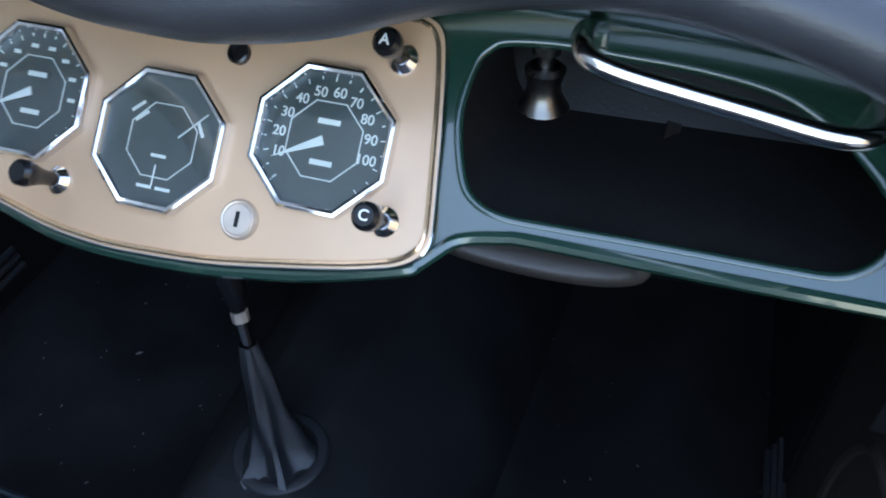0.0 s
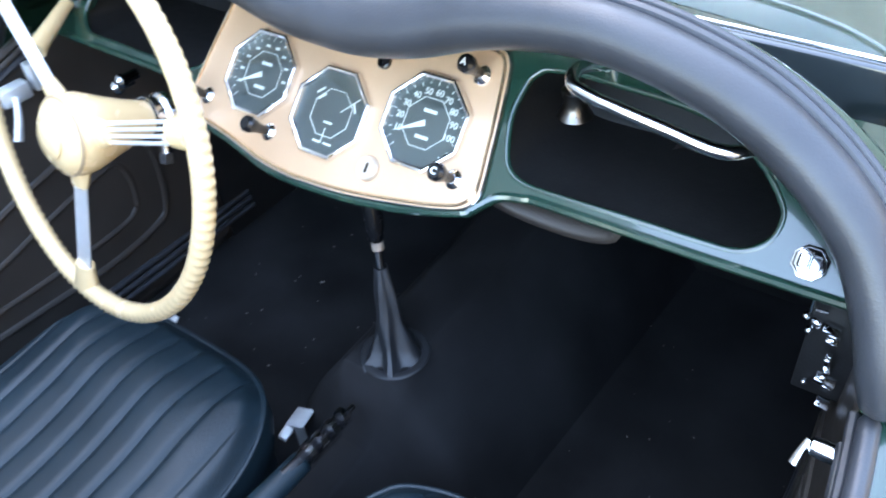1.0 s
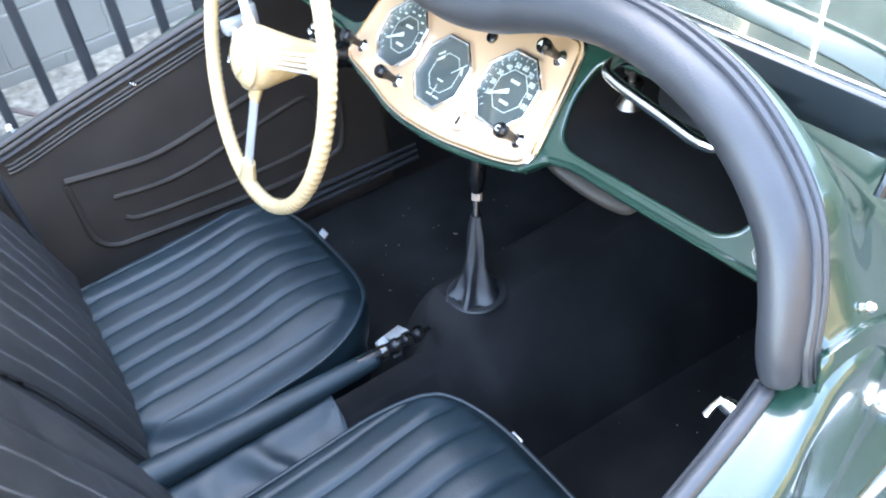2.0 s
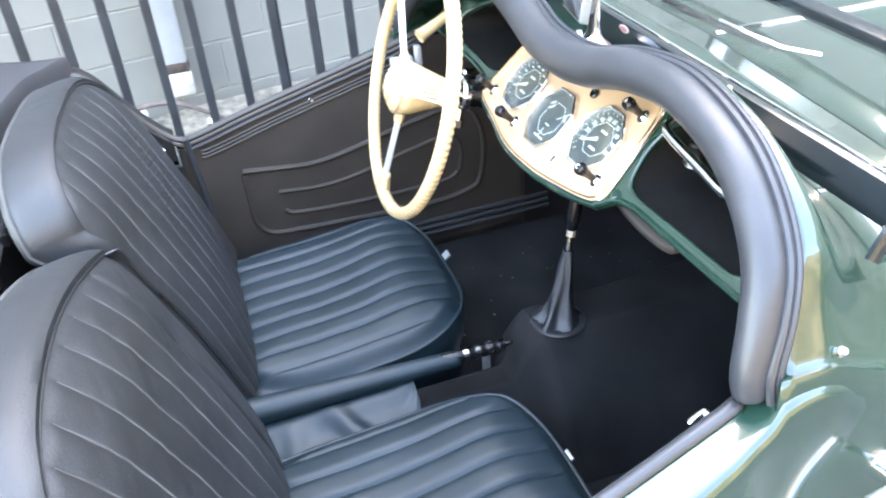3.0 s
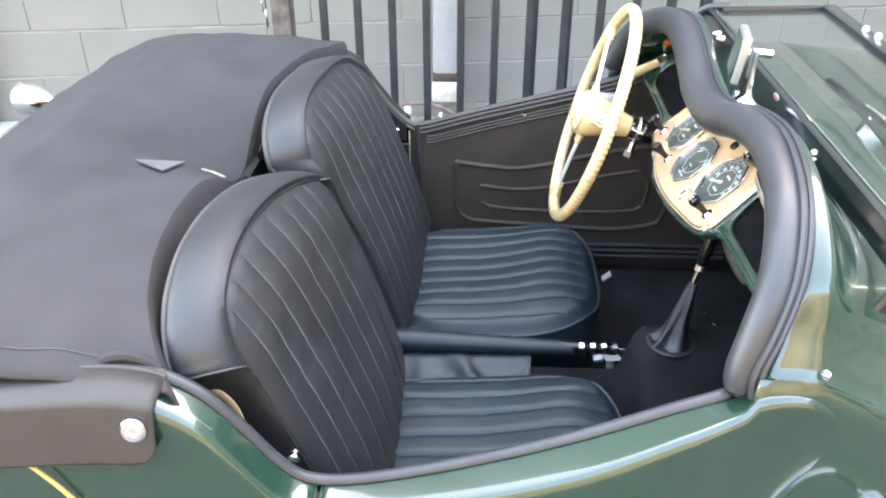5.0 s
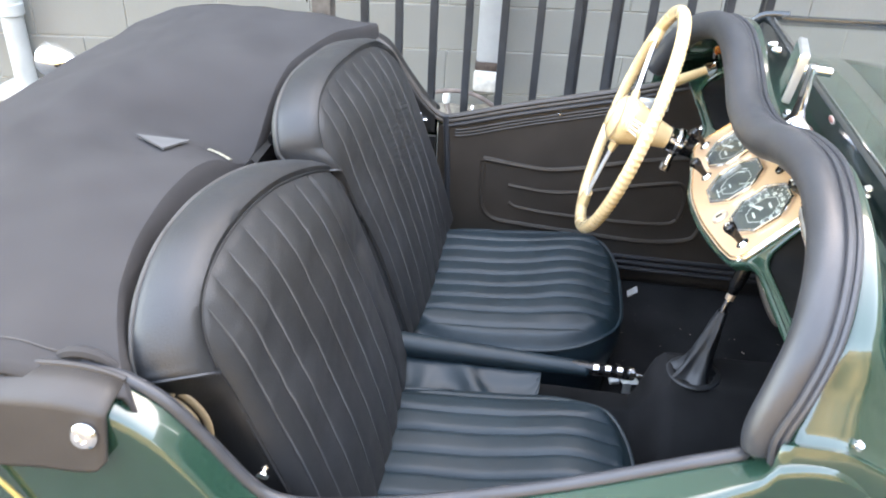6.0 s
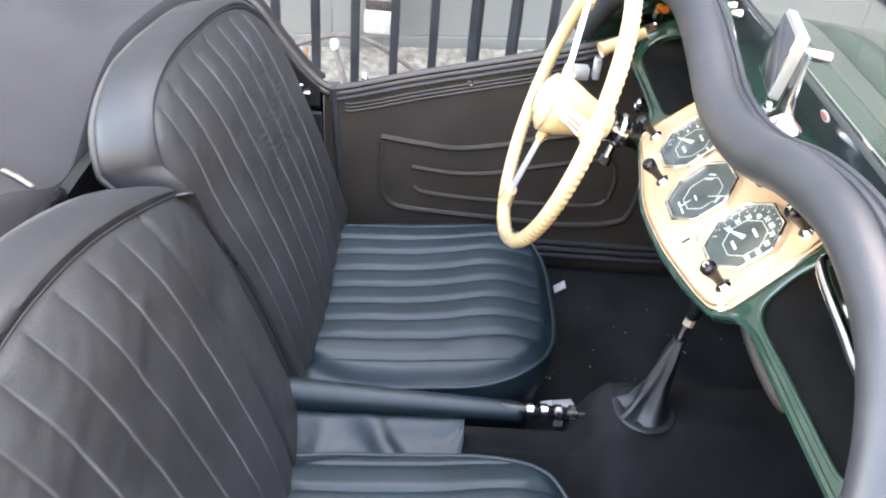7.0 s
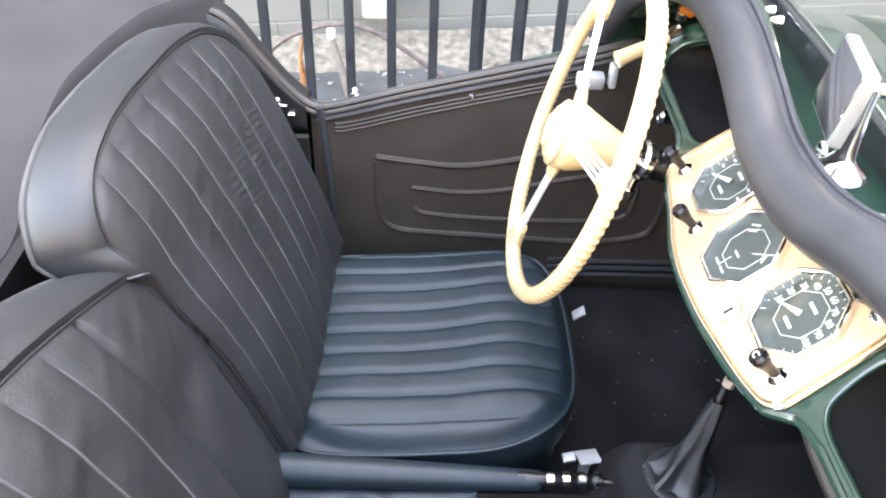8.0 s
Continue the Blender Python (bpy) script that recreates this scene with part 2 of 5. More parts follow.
def drainpipe():
    d = thing("drainpipe", "pale grey round drainpipe standing against the block wall", "downpipe")
    d.location = (-2.04, -2.53, 0)
    paint = mat("pale_pipe", (0.40, 0.42, 0.41), 0.5, var=0.15, scale=9)
    part("pipe", lathe([(0.046, -0.04), (0.046, 4.4)], 20), paint, d)
    part("pipe_collar", lathe([(0.049, 0.26), (0.056, 0.265), (0.056, 0.31), (0.049, 0.315)], 20), paint, d)
    part("foot_block", box(-0.09, 0.09, -0.10, 0.10, GROUND, -0.04, 0.01), mat("pale_concrete", (0.45, 0.44, 0.42), 0.9, var=0.2, scale=14), d, "pale concrete block under the pipe")


drainpipe()


def dirt_strip():
    def fn(u, v):
        edge = 0.0 if u < 1 else -0.02
        return Vector((-0.16 + (0.24 + 0.10 * noise.noise((v * 26, 0, 4))) * u, -2.4 + 4.8 * v, GROUND + 0.045 * (1 - u) + 0.012 * noise.noise((u * 9, v * 60, 2)) + 0.006 + edge))
    o = link("ground_dirt", grid(fn, 12, 160), mat("dirt", (0.21, 0.18, 0.14), 0.95, var=0.45, scale=28, bump=0.8, bscale=90))
    o.matrix_basis = Matrix.Translation((-2.24, -0.4, 0)) @ pose(0, 0, 0, 0, 0, 9)
    tagged(o, "strip of dry brown dirt and dead grass along the wall", "dirt", kind="structure")
    rnd = random.Random(11)
    bm = bmesh.new()
    for _ in range(260):
        x, y, s = rnd.uniform(-2.28, -1.6), rnd.uniform(-1.3, 0.6), rnd.uniform(0.003, 0.012)
        bmesh.ops.create_icosphere(bm, subdivisions=1, radius=s, matrix=Matrix.Translation((x, y, GROUND + s * 0.3)) @ pose(0, 0, 0, 0, 0, rnd.uniform(0, 180)) @ Matrix.Diagonal((rnd.uniform(1, 2.4), 1, 0.6, 1)))
    g = link("gravel", bm, mat("pale_grit", (0.34, 0.31, 0.27), 0.9, var=0.4, scale=50))
    tagged(g, "pale stones and litter scattered on the ground by the wall", "gravel", kind="stuff")


dirt_strip()


def hose():
    bm = tube(spline([(-2.02, -0.98, GROUND + 0.012), (-2.02, -0.91, -0.05), (-2.01, -0.835, 0.031), (-2.0, -0.755, 0.082), (-2.0, -0.64, 0.114), (-2.0, -0.53, 0.107), (-2.0, -0.416, 0.047), (-2.0, -0.283, -0.047), (-2.0, -0.17, GROUND + 0.012), (-1.95, -0.05, GROUND + 0.012)], 8), 0.0095, 8)
    o = tagged(link("garden_hose", bm, mat("hose_rubber", (0.16, 0.12, 0.105), 0.6, var=0.3, scale=30)), "arched brown garden hose lying before the wall", "hose")
    s = thing("garden_tap", "small white tap standing on a leaning brown stake", "tap")
    s.location = (-2.0, -0.644, 0)
    part("stake", tube([(0.05, 0.06, GROUND), (0.03, 0.03, -0.02), (0.0, 0.0, 0.065)], lambda f: 0.016 - 0.006 * f, 10), mat("stake_brown", (0.2, 0.165, 0.14), 0.7), s)
    part("cap", lathe([(0.010, 0.06), (0.016, 0.07), (0.016, 0.095), (0.011, 0.105)], 12), M_WHITE, s, "white cap")
    f = tagged(link("plant_stalk", tube(spline([(-2.02, -0.75, GROUND), (-2.0, -0.757, -0.02), (-2.0, -0.745, 0.06)], 6), lambda f: 0.013 - 0.008 * f, 8), mat("dry_stalk", (0.42, 0.17, 0.07), 0.8, var=0.4, scale=40)), "dry rust-brown plant stalk standing by the hose", "plant")
    return o


hose()


# ---- the car ----
car = thing("roadster_car", "dark green vintage two-seat roadster with open cockpit, parked by the fence", "car")
DASH = Matrix(((1, 0, 0, 0), (0, 0.7069, -0.7074, -0.0146), (0, 0.7074, 0.7069, 0.7143), (0, 0, 0, 1)))


def dp(x, h, n=0.0):
    """A place on the dashboard: across, up along its face, out from it."""
    return DASH @ Vector((x, h, n))


# line of the padded roll round the scuttle's edge: across, height
ROLL = [(-0.556, 0.745), (-0.542, 0.786), (-0.522, 0.825), (-0.48, 0.858), (-0.413, 0.886), (-0.34, 0.905), (-0.25, 0.912), (-0.168, 0.905), (-0.09, 0.892), (-0.02, 0.879), (0.03, 0.876), (0.07, 0.877), (0.12, 0.885), (0.19, 0.904), (0.28, 0.912), (0.37, 0.897), (0.435, 0.871), (0.487, 0.834), (0.514, 0.794), (0.530, 0.752), (0.536, 0.726)]


def rp(x, z, out=0.0):
    """A place on the roll's sloping plane, moved forward by out."""
    return Vector((x, max(-0.041 if x > 0 else -9, -0.050 + 0.45 * (z - 0.74)) + out, z))


def dash_board():
    low = [(0.512, 0.0465), (0.458, 0.0452), (0.383, 0.0438), (0.300, 0.0430), (0.236, 0.0425), (0.222, 0.0408), (0.2035, 0.0370), (0.1935, 0.0325), (0.184, 0.0235), (0.176, 0.0156), (0.1665, 0.0094), (0.112, -0.0058), (0.066, -0.0138), (0.030, -0.0185), (-0.030, -0.0212), (-0.0774, -0.0185), (-0.130, -0.0065), (-0.175, 0.0015), (-0.205, 0.0085), (-0.221, 0.0165), (-0.234, 0.0290), (-0.252, 0.0385), (-0.300, 0.0430), (-0.400, 0.0440), (-0.512, 0.0465)]
    low = [tuple(p)[:2] for p in spline([(x, h, 0) for x, h in low], 4)]
    half = [(0.0, 0.183), (0.10, 0.184), (0.20, 0.186), (0.30, 0.184), (0.37, 0.177), (0.42, 0.164), (0.46, 0.141), (0.49, 0.110), (0.506, 0.078)]
    top = [(-x, h) for x, h in half[:0:-1]] + half
    cub = [(0.1878, 0.079), (0.1795, 0.113), (0.1825, 0.143), (0.189, 0.154), (0.200, 0.1605), (0.234, 0.1635), (0.267, 0.162), (0.311, 0.1605), (0.354, 0.1545), (0.381, 0.143), (0.4045, 0.127), (0.4246, 0.106), (0.430, 0.092), (0.4255, 0.0735), (0.4075, 0.060), (0.379, 0.0575), (0.338, 0.0568), (0.2957, 0.056), (0.2512, 0.0548), (0.2185, 0.055), (0.1985, 0.0625)]
    hole = [tuple(p)[:2] for p in spline([(x, h, 0) for x, h in cub], 4, True)]
    hole_l = [(-0.020 - x, h) for x, h in hole][::-1]
    bm = plate(low[::-1] + top[::-1], 0.012, DASH @ Matrix.Translation((0, 0, -0.003)), 0.0, (hole, hole_l))
    d = part("dashboard", bm, M_GREEN, car, "dark green painted steel dashboard with two open cubbyholes")
    # rolled lip round the lower edge and the cubbyholes
    part("lip", tube([dp(x, h + 0.003, -0.0045) for x, h in low], 0.0045, 8, ref=(0, -1, 0)), M_GREEN, d)
    for hh in (hole, hole_l):
        part("cubby_rim", tube([dp(x, h, -0.0060) for x, h in hh], 0.0036, 12, closed=True, ref=(0, -1, 0)), M_GREEN, d)
        bm = bmesh.new()
        a = [bm.verts.new(dp(x, h, -0.010)) for x, h in hh]
        cx = sum(x for x, h in hh) / len(hh)
        b = [bm.verts.new(dp(cx + (x - cx) * 1.02, 0.05 + (h - 0.05) * 0.80, -0.010) + Vector((0, 0.150, -0.012))) for x, h in hh]
        for i in range(len(hh)):
            bm.faces.new((a[i], a[(i + 1) % len(hh)], b[(i + 1) % len(hh)], b[i]))
        bm.faces.new(b)
        part("cubbyhole", bm, M_BLACKTRIM, d, "black lined open cubbyhole")
    return d


M_BLACKTRIM = mat("black_lining", (0.010, 0.0095, 0.0095), 0.55, var=0.3, scale=25, bump=0.2, bscale=400)
dashboard = dash_board()


def padded_roll():
    def pad_radius(f):
        k = min(1.0, f / 0.012, (1 - f) / 0.012)
        r = (0.35 + 0.65 * math.sqrt(1 - (1 - k) ** 2)) * (1 - 0.26 * max(0.0, (f - 0.84) / 0.16) ** 1.5)
        k = min(1.0, max(0.0, (f - 0.60) / 0.16))
        r *= 1 - 0.19 * k * k * (3 - 2 * k)
        return 0.0252 * r, 0.0255 * r
    pts = spline([rp(x, z) for x, z in ROLL], 8)
    pad = part("padded_roll", tube(pts, pad_radius, 20, ref=(0, -1, 0.3)), M_PAD, car, "thick black vinyl padded roll along the scuttle edge")
    for off, fwd, r in ((0.0165, 0.0100, 0.0050), (0.0190, 0.0168, 0.0038)):
        line = []
        for i, (x, z) in enumerate(ROLL):
            a, b = ROLL[max(0, i - 1)], ROLL[min(len(ROLL) - 1, i + 1)]
            t = Vector((b[0] - a[0], b[1] - a[1])).normalized()
            line.append(rp(x - t.y * off, z + t.x * off, fwd))
        part("piping", tube(spline(line, 8), r, 8, ref=(0, -1, 0)), M_PAD, pad)


padded_roll()


M_LOCK = mat("worn_brass", (0.62, 0.52, 0.42), 0.45, metal=0.6, var=0.15, scale=60)


def dash_panel():
    o = [(0.060, 0.1645), (0.110, 0.1655), (0.143, 0.1665), (0.154, 0.1645), (0.1605, 0.159), (0.165, 0.147), (0.171, 0.1133), (0.176, 0.076), (0.1805, 0.040), (0.1798, 0.029), (0.175, 0.0215), (0.165, 0.0147), (0.144, 0.0085), (0.128, 0.0048), (0.093, -0.0018), (0.039, -0.0105), (-0.0194, -0.0145), (-0.050, -0.0142), (-0.0845, -0.0105), (-0.130, -0.0005), (-0.165, 0.0058), (-0.188, 0.0095), (-0.205, 0.0150), (-0.2115, 0.025), (-0.2105, 0.045), (-0.2055, 0.087), (-0.2005, 0.120), (-0.196, 0.147), (-0.190, 0.157), (-0.178, 0.163), (-0.150, 0.1645), (-0.060, 0.1645)]
    o = [tuple(p)[:2] for p in spline([(x, h, 0) for x, h in o], 4, True)]
    part("instrument_panel", plate(o[::-1], 0.006, DASH @ Matrix.Translation((0, 0, 0.002)), 0.001), M_TAN, dashboard, "tan bronze instrument panel with chrome beading")
    part("beading", tube([dp(-0.015 + (x + 0.015) * 0.982, 0.075 + (h - 0.075) * 0.962, 0.0022) for x, h in o], 0.0018, 6, closed=True, ref=(0, -1, 0)), mat("bronze_bead", (0.75, 0.52, 0.33), 0.2, metal=0.9, var=0.05), dashboard)
    part("bright_edge", tube([dp(x, h, 0.000) for x, h in o], 0.0014, 6, closed=True, ref=(0, -1, 0)), M_CHROME, dashboard)
    # switch knobs with a chrome collar
    for x, h, ch in ((0.141, 0.1377, "A"), (0.151, 0.0385, "C"), (-0.183, 0.0355, ""), (-0.080, 0.0208, "")):
        m = DASH @ pose(x, h, 0.002)
        k = part("pull_knob", lathe([(0.0045, 0.0), (0.005, 0.012), (0.0055, 0.018), (0.0075, 0.026), (0.0088, 0.031), (0.0086, 0.036), (0.006, 0.039)], 18, m), M_BLACK, car, "black turned pull knob")
        part("collar", lathe([(0.0095, 0.0), (0.0095, 0.002), (0.0075, 0.004), (0.0052, 0.006)], 18, m), M_CHROME, k, "chrome collar")
        if ch:
            letter(ch, 0.009, m @ pose(0, 0, 0.0396), k)
    m = DASH @ pose(0.057, 0.0210, 0.002)
    key = part("ignition_lock", lathe([(0.013, 0), (0.013, 0.002), (0.0115, 0.004), (0.0105, 0.0035), (0.0095, 0.0045)], 22, m), M_LOCK, car, "round worn brass ignition lock")
    part("key_slot", boxm(-0.0012, 0.0012, -0.005, 0.005, 0.004, 0.0054, m), M_BLACK, key)
    part("warning_lamp", lathe([(0.0075, 0), (0.0075, 0.004), (0.006, 0.005), (0.0055, 0.002)], 16, DASH @ pose(0.032, 0.1250, 0.002)), M_BLACK, dashboard, "small dark warning lamp")


def boxm(x0, x1, y0, y1, z0, z1, m, bevel=0.0):
    bm = box(x0, x1, y0, y1, z0, z1, bevel)
    bm.transform(m)
    return bm


def letter(text, size, m, parent, material=None):
    cu = bpy.data.curves.new("letter", "FONT")
    cu.body, cu.size, cu.align_x, cu.align_y, cu.extrude, cu.offset = text, size, "CENTER", "CENTER", 0.0002, 0.0001
    tmp = new("letter_tmp", cu)
    me = bpy.data.meshes.new_from_object(tmp)
    bpy.data.objects.remove(tmp)
    bpy.data.curves.remove(cu)
    me.materials.clear()
    me.materials.append(material or M_WHITE)
    ob = new("lettering", me)
    ob.parent = parent
    ob.matrix_basis = m
    return ob


dash_panel()


def octagon(r, a0=22.5):
    """Corner points of an octagon with r to its flats."""
    R = r / math.cos(math.pi / 8)
    return [(R * math.cos(radians(a0 + 45 * i)), R * math.sin(radians(a0 + 45 * i))) for i in range(8)]


def gauge(x, h, kind):
    m = DASH @ pose(x, h, 0.002)
    ra = 0.0465
    bez = part("gauge_bezel", plate(octagon(ra), 0.012, m @ pose(0, 0, 0.008), 0.003, (octagon(ra - 0.0055)[::-1],)), M_CHROME, car, "octagonal chrome gauge bezel")
    part("dial", plate(octagon(ra - 0.004), 0.001, m @ pose(0, 0, 0.001)), M_DIAL, bez, "dark grey-green dial with cream markings")
    oct2 = octagon(ra * 0.52)
    part("dial_ring", tube([m @ Vector((a, b, 0.0012)) for a, b in oct2], 0.0005, 5, closed=True, ref=(0, -1, 0)), M_WHITE, bez)
    if kind == "clock":
        for s in range(21):
            a = radians(225 - s * 13.5)
            r0, r1 = ra * (0.80 if s % 2 == 0 else 0.83), ra * 0.87
            part("tick", tube([m @ Vector((r0 * math.cos(a), r0 * math.sin(a), 0.0014)), m @ Vector((r1 * math.cos(a), r1 * math.sin(a), 0.0014))], 0.0005, 4, ref=(0, -1, 0)), M_WHITE, bez)
        if x > 0:
            for i, tx in enumerate(("10", "20", "30", "40", "50", "60", "70", "80", "90", "100")):
                a = radians(202 - i * 24)
                letter(tx, 0.0090, m @ pose(ra * 0.66 * math.cos(a), ra * 0.66 * math.sin(a), 0.0014), bez)
        else:
            for i in range(9):
                a = radians(205 - i * 26)
                part("figure_bar", boxm(-0.0028, 0.0028, -0.0013, 0.0013, 0.0010, 0.0014, m @ pose(ra * 0.68 * math.cos(a), ra * 0.68 * math.sin(a), 0)), M_WHITE, bez)
        for k in range(2):
            part("figure_bar", boxm(-0.0075, 0.0075, -0.0017, 0.0017, 0.0010, 0.0014, m @ pose(0.001, 0.012 - 0.026 * k, 0)), M_WHITE, bez)
        a = radians(206)
        nd = plate([(0.0030 * math.sin(a) * -1, 0.0030 * math.cos(a)), (0.0030 * math.sin(a), -0.0030 * math.cos(a)), (0.036 * math.cos(a), 0.036 * math.sin(a))], 0.001, m @ pose(0, 0, 0.003))
        part("needle", nd, M_WHITE, bez, "cream tapered needle")
    else:
        for cx, cy, rz in ((-0.022, 0.020, 40), (-0.018, 0.014, 40), (0.026, 0.012, -60), (-0.006, -0.031, 0), (0.008, -0.031, 0), (0.0, -0.010, 0)):
            part("figure_bar", boxm(-0.0055, 0.0055, -0.0011, 0.0011, 0.0010, 0.0014, m @ pose(cx, cy, 0, 0, 0, rz)), M_WHITE, bez)
        for a, b, c, d in ((0.012, 0.004, 0.030, 0.022), (0.0, -0.016, 0.0, -0.030)):
            part("needle", tube([m @ Vector((a, b, 0.0022)), m @ Vector((c, d, 0.0022))], 0.0006, 4, ref=(0, -1, 0)), M_WHITE, bez)
    g = part("gauge_glass", plate(octagon(ra - 0.0052), 0.0015, m @ pose(0, 0, 0.0050)), M_GLASS, bez, "clear gauge glass")
    g.visible_shadow = False


for gx, gh, gk in ((-0.1155, 0.0765, "clock"), (-0.0096, 0.0602, "multi"), (0.1013, 0.0800, "clock")):
    gauge(gx, gh, gk)


def grab_handle():
    p = spline([dp(0.253, 0.176, -0.003), dp(0.251, 0.160, 0.040), dp(0.252, 0.147, 0.060), dp(0.259, 0.137, 0.066), dp(0.275, 0.132, 0.066), dp(0.302, 0.128, 0.065), dp(0.339, 0.1235, 0.063), dp(0.372, 0.119, 0.062), dp(0.390, 0.1205, 0.060), dp(0.401, 0.131, 0.046), dp(0.408, 0.158, -0.003)], 8)
    h = part("grab_handle", tube(p, 0.0058, 12, ref=(0, -1, 0)), M_CHROME, dashboard, "curved chrome passenger grab handle")
    return h


grab_handle()


def badge():
    m = DASH @ pose(0.4585, 0.0690, 0.0015)
    b = part("octagon_badge", plate(octagon(0.0128), 0.002, m, 0.0005), M_CHROME, car, "small silver octagonal badge with black shapes")
    part("badge_ring", tube([m @ Vector((x, y, 0.0003)) for x, y in octagon(0.0110)], 0.0005, 4, closed=True, ref=(0, -1, 0)), M_BLACK, b)
    for x0, x1 in ((-0.0080, -0.0008), (0.0008, 0.0080)):
        part("badge_block", tube([m @ Vector((x, y, 0.0004)) for x, y in rounded(x0, x1, -0.0055, 0.0055, 0.002, 3)], 0.0006, 4, closed=True, ref=(0, -1, 0)), M_BLACK, b)


badge()


def map_lamp():
    m = Matrix.Translation((0.223, 0.108, 0.796))
    dull = mat("dull_chrome", (0.15, 0.14, 0.13), 0.3, metal=1.0, var=0.2, scale=40)
    l = part("map_lamp", lathe([(0.017, -0.016), (0.016, -0.014), (0.012, -0.008), (0.0105, 0.0), (0.012, 0.006), (0.013, 0.010), (0.010, 0.013)], 20, m), dull, car, "small dull chrome bell lamp hanging in the cubbyhole")
    part("lamp_stem", lathe([(0.005, 0.012), (0.005, 0.020), (0.009, 0.022), (0.009, 0.026), (0.004, 0.028)], 14, m), dull, l)


map_lamp()


def dash_left():
    """The amber lamp and switch gear at the driver's end of the scuttle."""
    l = part("amber_lamp", tube(spline([(-0.485, 0.060, 0.815), (-0.455, 0.052, 0.832), (-0.425, 0.052, 0.838)], 5), 0.0062, 12), mat("amber_plastic", (0.45, 0.12, 0.02), 0.25, var=0.1), car, "small amber indicator lamp")
    part("lamp_clip", tube([(-0.492, 0.062, 0.806), (-0.478, 0.058, 0.822)], 0.010, 12), M_CHROME, l)
    for x, y, z in ((-0.462, 0.062, 0.651), (-0.440, 0.060, 0.668)):
        part("dip_switch", lathe([(0.008, -0.02), (0.008, 0), (0.011, 0.002), (0.011, 0.009), (0.006, 0.013)], 14, pose(x, y, z, 90, 0, 0)), M_CHROME, car, "small chrome switch under the dashboard")


dash_left()


# ---- scuttle, bonnet, body sides ----
def arch(y, sg=1):
    """Half-width points of the body's cross-section at y, from the centre line down the side: (x, z)."""
    f = max(0.0, min(1.0, (y - 0.005) / 0.145 if sg > 0 else (y - 0.04) / 0.10))
    f = f * f * (3 - 2 * f)
    hump = [(0.0, 0.872), (0.06, 0.872), (0.12, 0.885), (0.19, 0.912), (0.28, 0.927), (0.37, 0.914), (0.445, 0.884), (0.498, 0.846), (0.522, 0.800), (0.547, 0.760), (0.565, 0.730), (0.592, 0.45), (0.602, 0.22)]
    plain = [(0.0, 0.845), (0.08, 0.842), (0.15, 0.840), (0.22, 0.838), (0.30, 0.836), (0.37, 0.832), (0.434, 0.822), (0.486, 0.803), (0.514, 0.772), (0.542, 0.738), (0.562, 0.70), (0.588, 0.45), (0.602, 0.22)]
    g = max(0.0, min(1.0, (y - 0.2) / 1.1))
    return [((a[0] * (1 - f) + b[0] * f) * (1 - 0.42 * g), (a[1] * (1 - f) + b[1] * f) - 0.02 * g) for a, b in zip(hump, plain)]


def shell(ys, name, label, parent):
    def at(y):
        half, other = arch(y), arch(y, -1)
        lean = 0.45 * max(0, 1 - max(0, y + 0.03) / 0.11)
        tip = 0.05 * max(0.0, min(1.0, (y - 0.03) / 0.12))
        pts = [(sx * x, y + lean * (max(z, 0.70) - 0.74), z - tip * sx * x) for sx, x, z in [(-1, x + 0.052 * max(0.0, min(1.0, (0.80 - z) / 0.06)), z) for x, z in other[:0:-1]] + [(1, x, z) for x, z in half]]
        return spline(pts, 5)
    rows = [at(y) for y in ys]
    bm = bmesh.new()
    V = [[bm.verts.new(p) for p in r] for r in rows]
    for A, B in zip(V, V[1:]):
        for j in range(len(A) - 1):
            bm.faces.new((A[j], A[j + 1], B[j + 1], B[j]))
    ob = part(name, bm, M_GREEN, parent, label)
    so = ob.modifiers.new("thickness", "SOLIDIFY")
    so.thickness, so.offset = 0.004, -1
    return ob


scuttle = shell([-0.03, -0.015, -0.005, 0.005, 0.015, 0.025, 0.035, 0.045, 0.06, 0.08, 0.10, 0.12, 0.15, 0.18, 0.22, 0.27], "scuttle", "glossy dark green steel scuttle", car)
bonnet = shell([0.275, 0.35, 0.5, 0.7, 0.9, 1.1, 1.3], "bonnet", "glossy dark green tapering bonnet", car)

part("bonnet_hinge", tube([(0, y, 0.8455 - 0.02 * max(0.0, min(1.0, (y - 0.2) / 1.1))) for y in (0.28, 0.5, 0.7, 0.9, 1.1, 1.29)], (0.007, 0.003), 10), M_CHROME, car, "bright centre hinge strip of the bonnet")

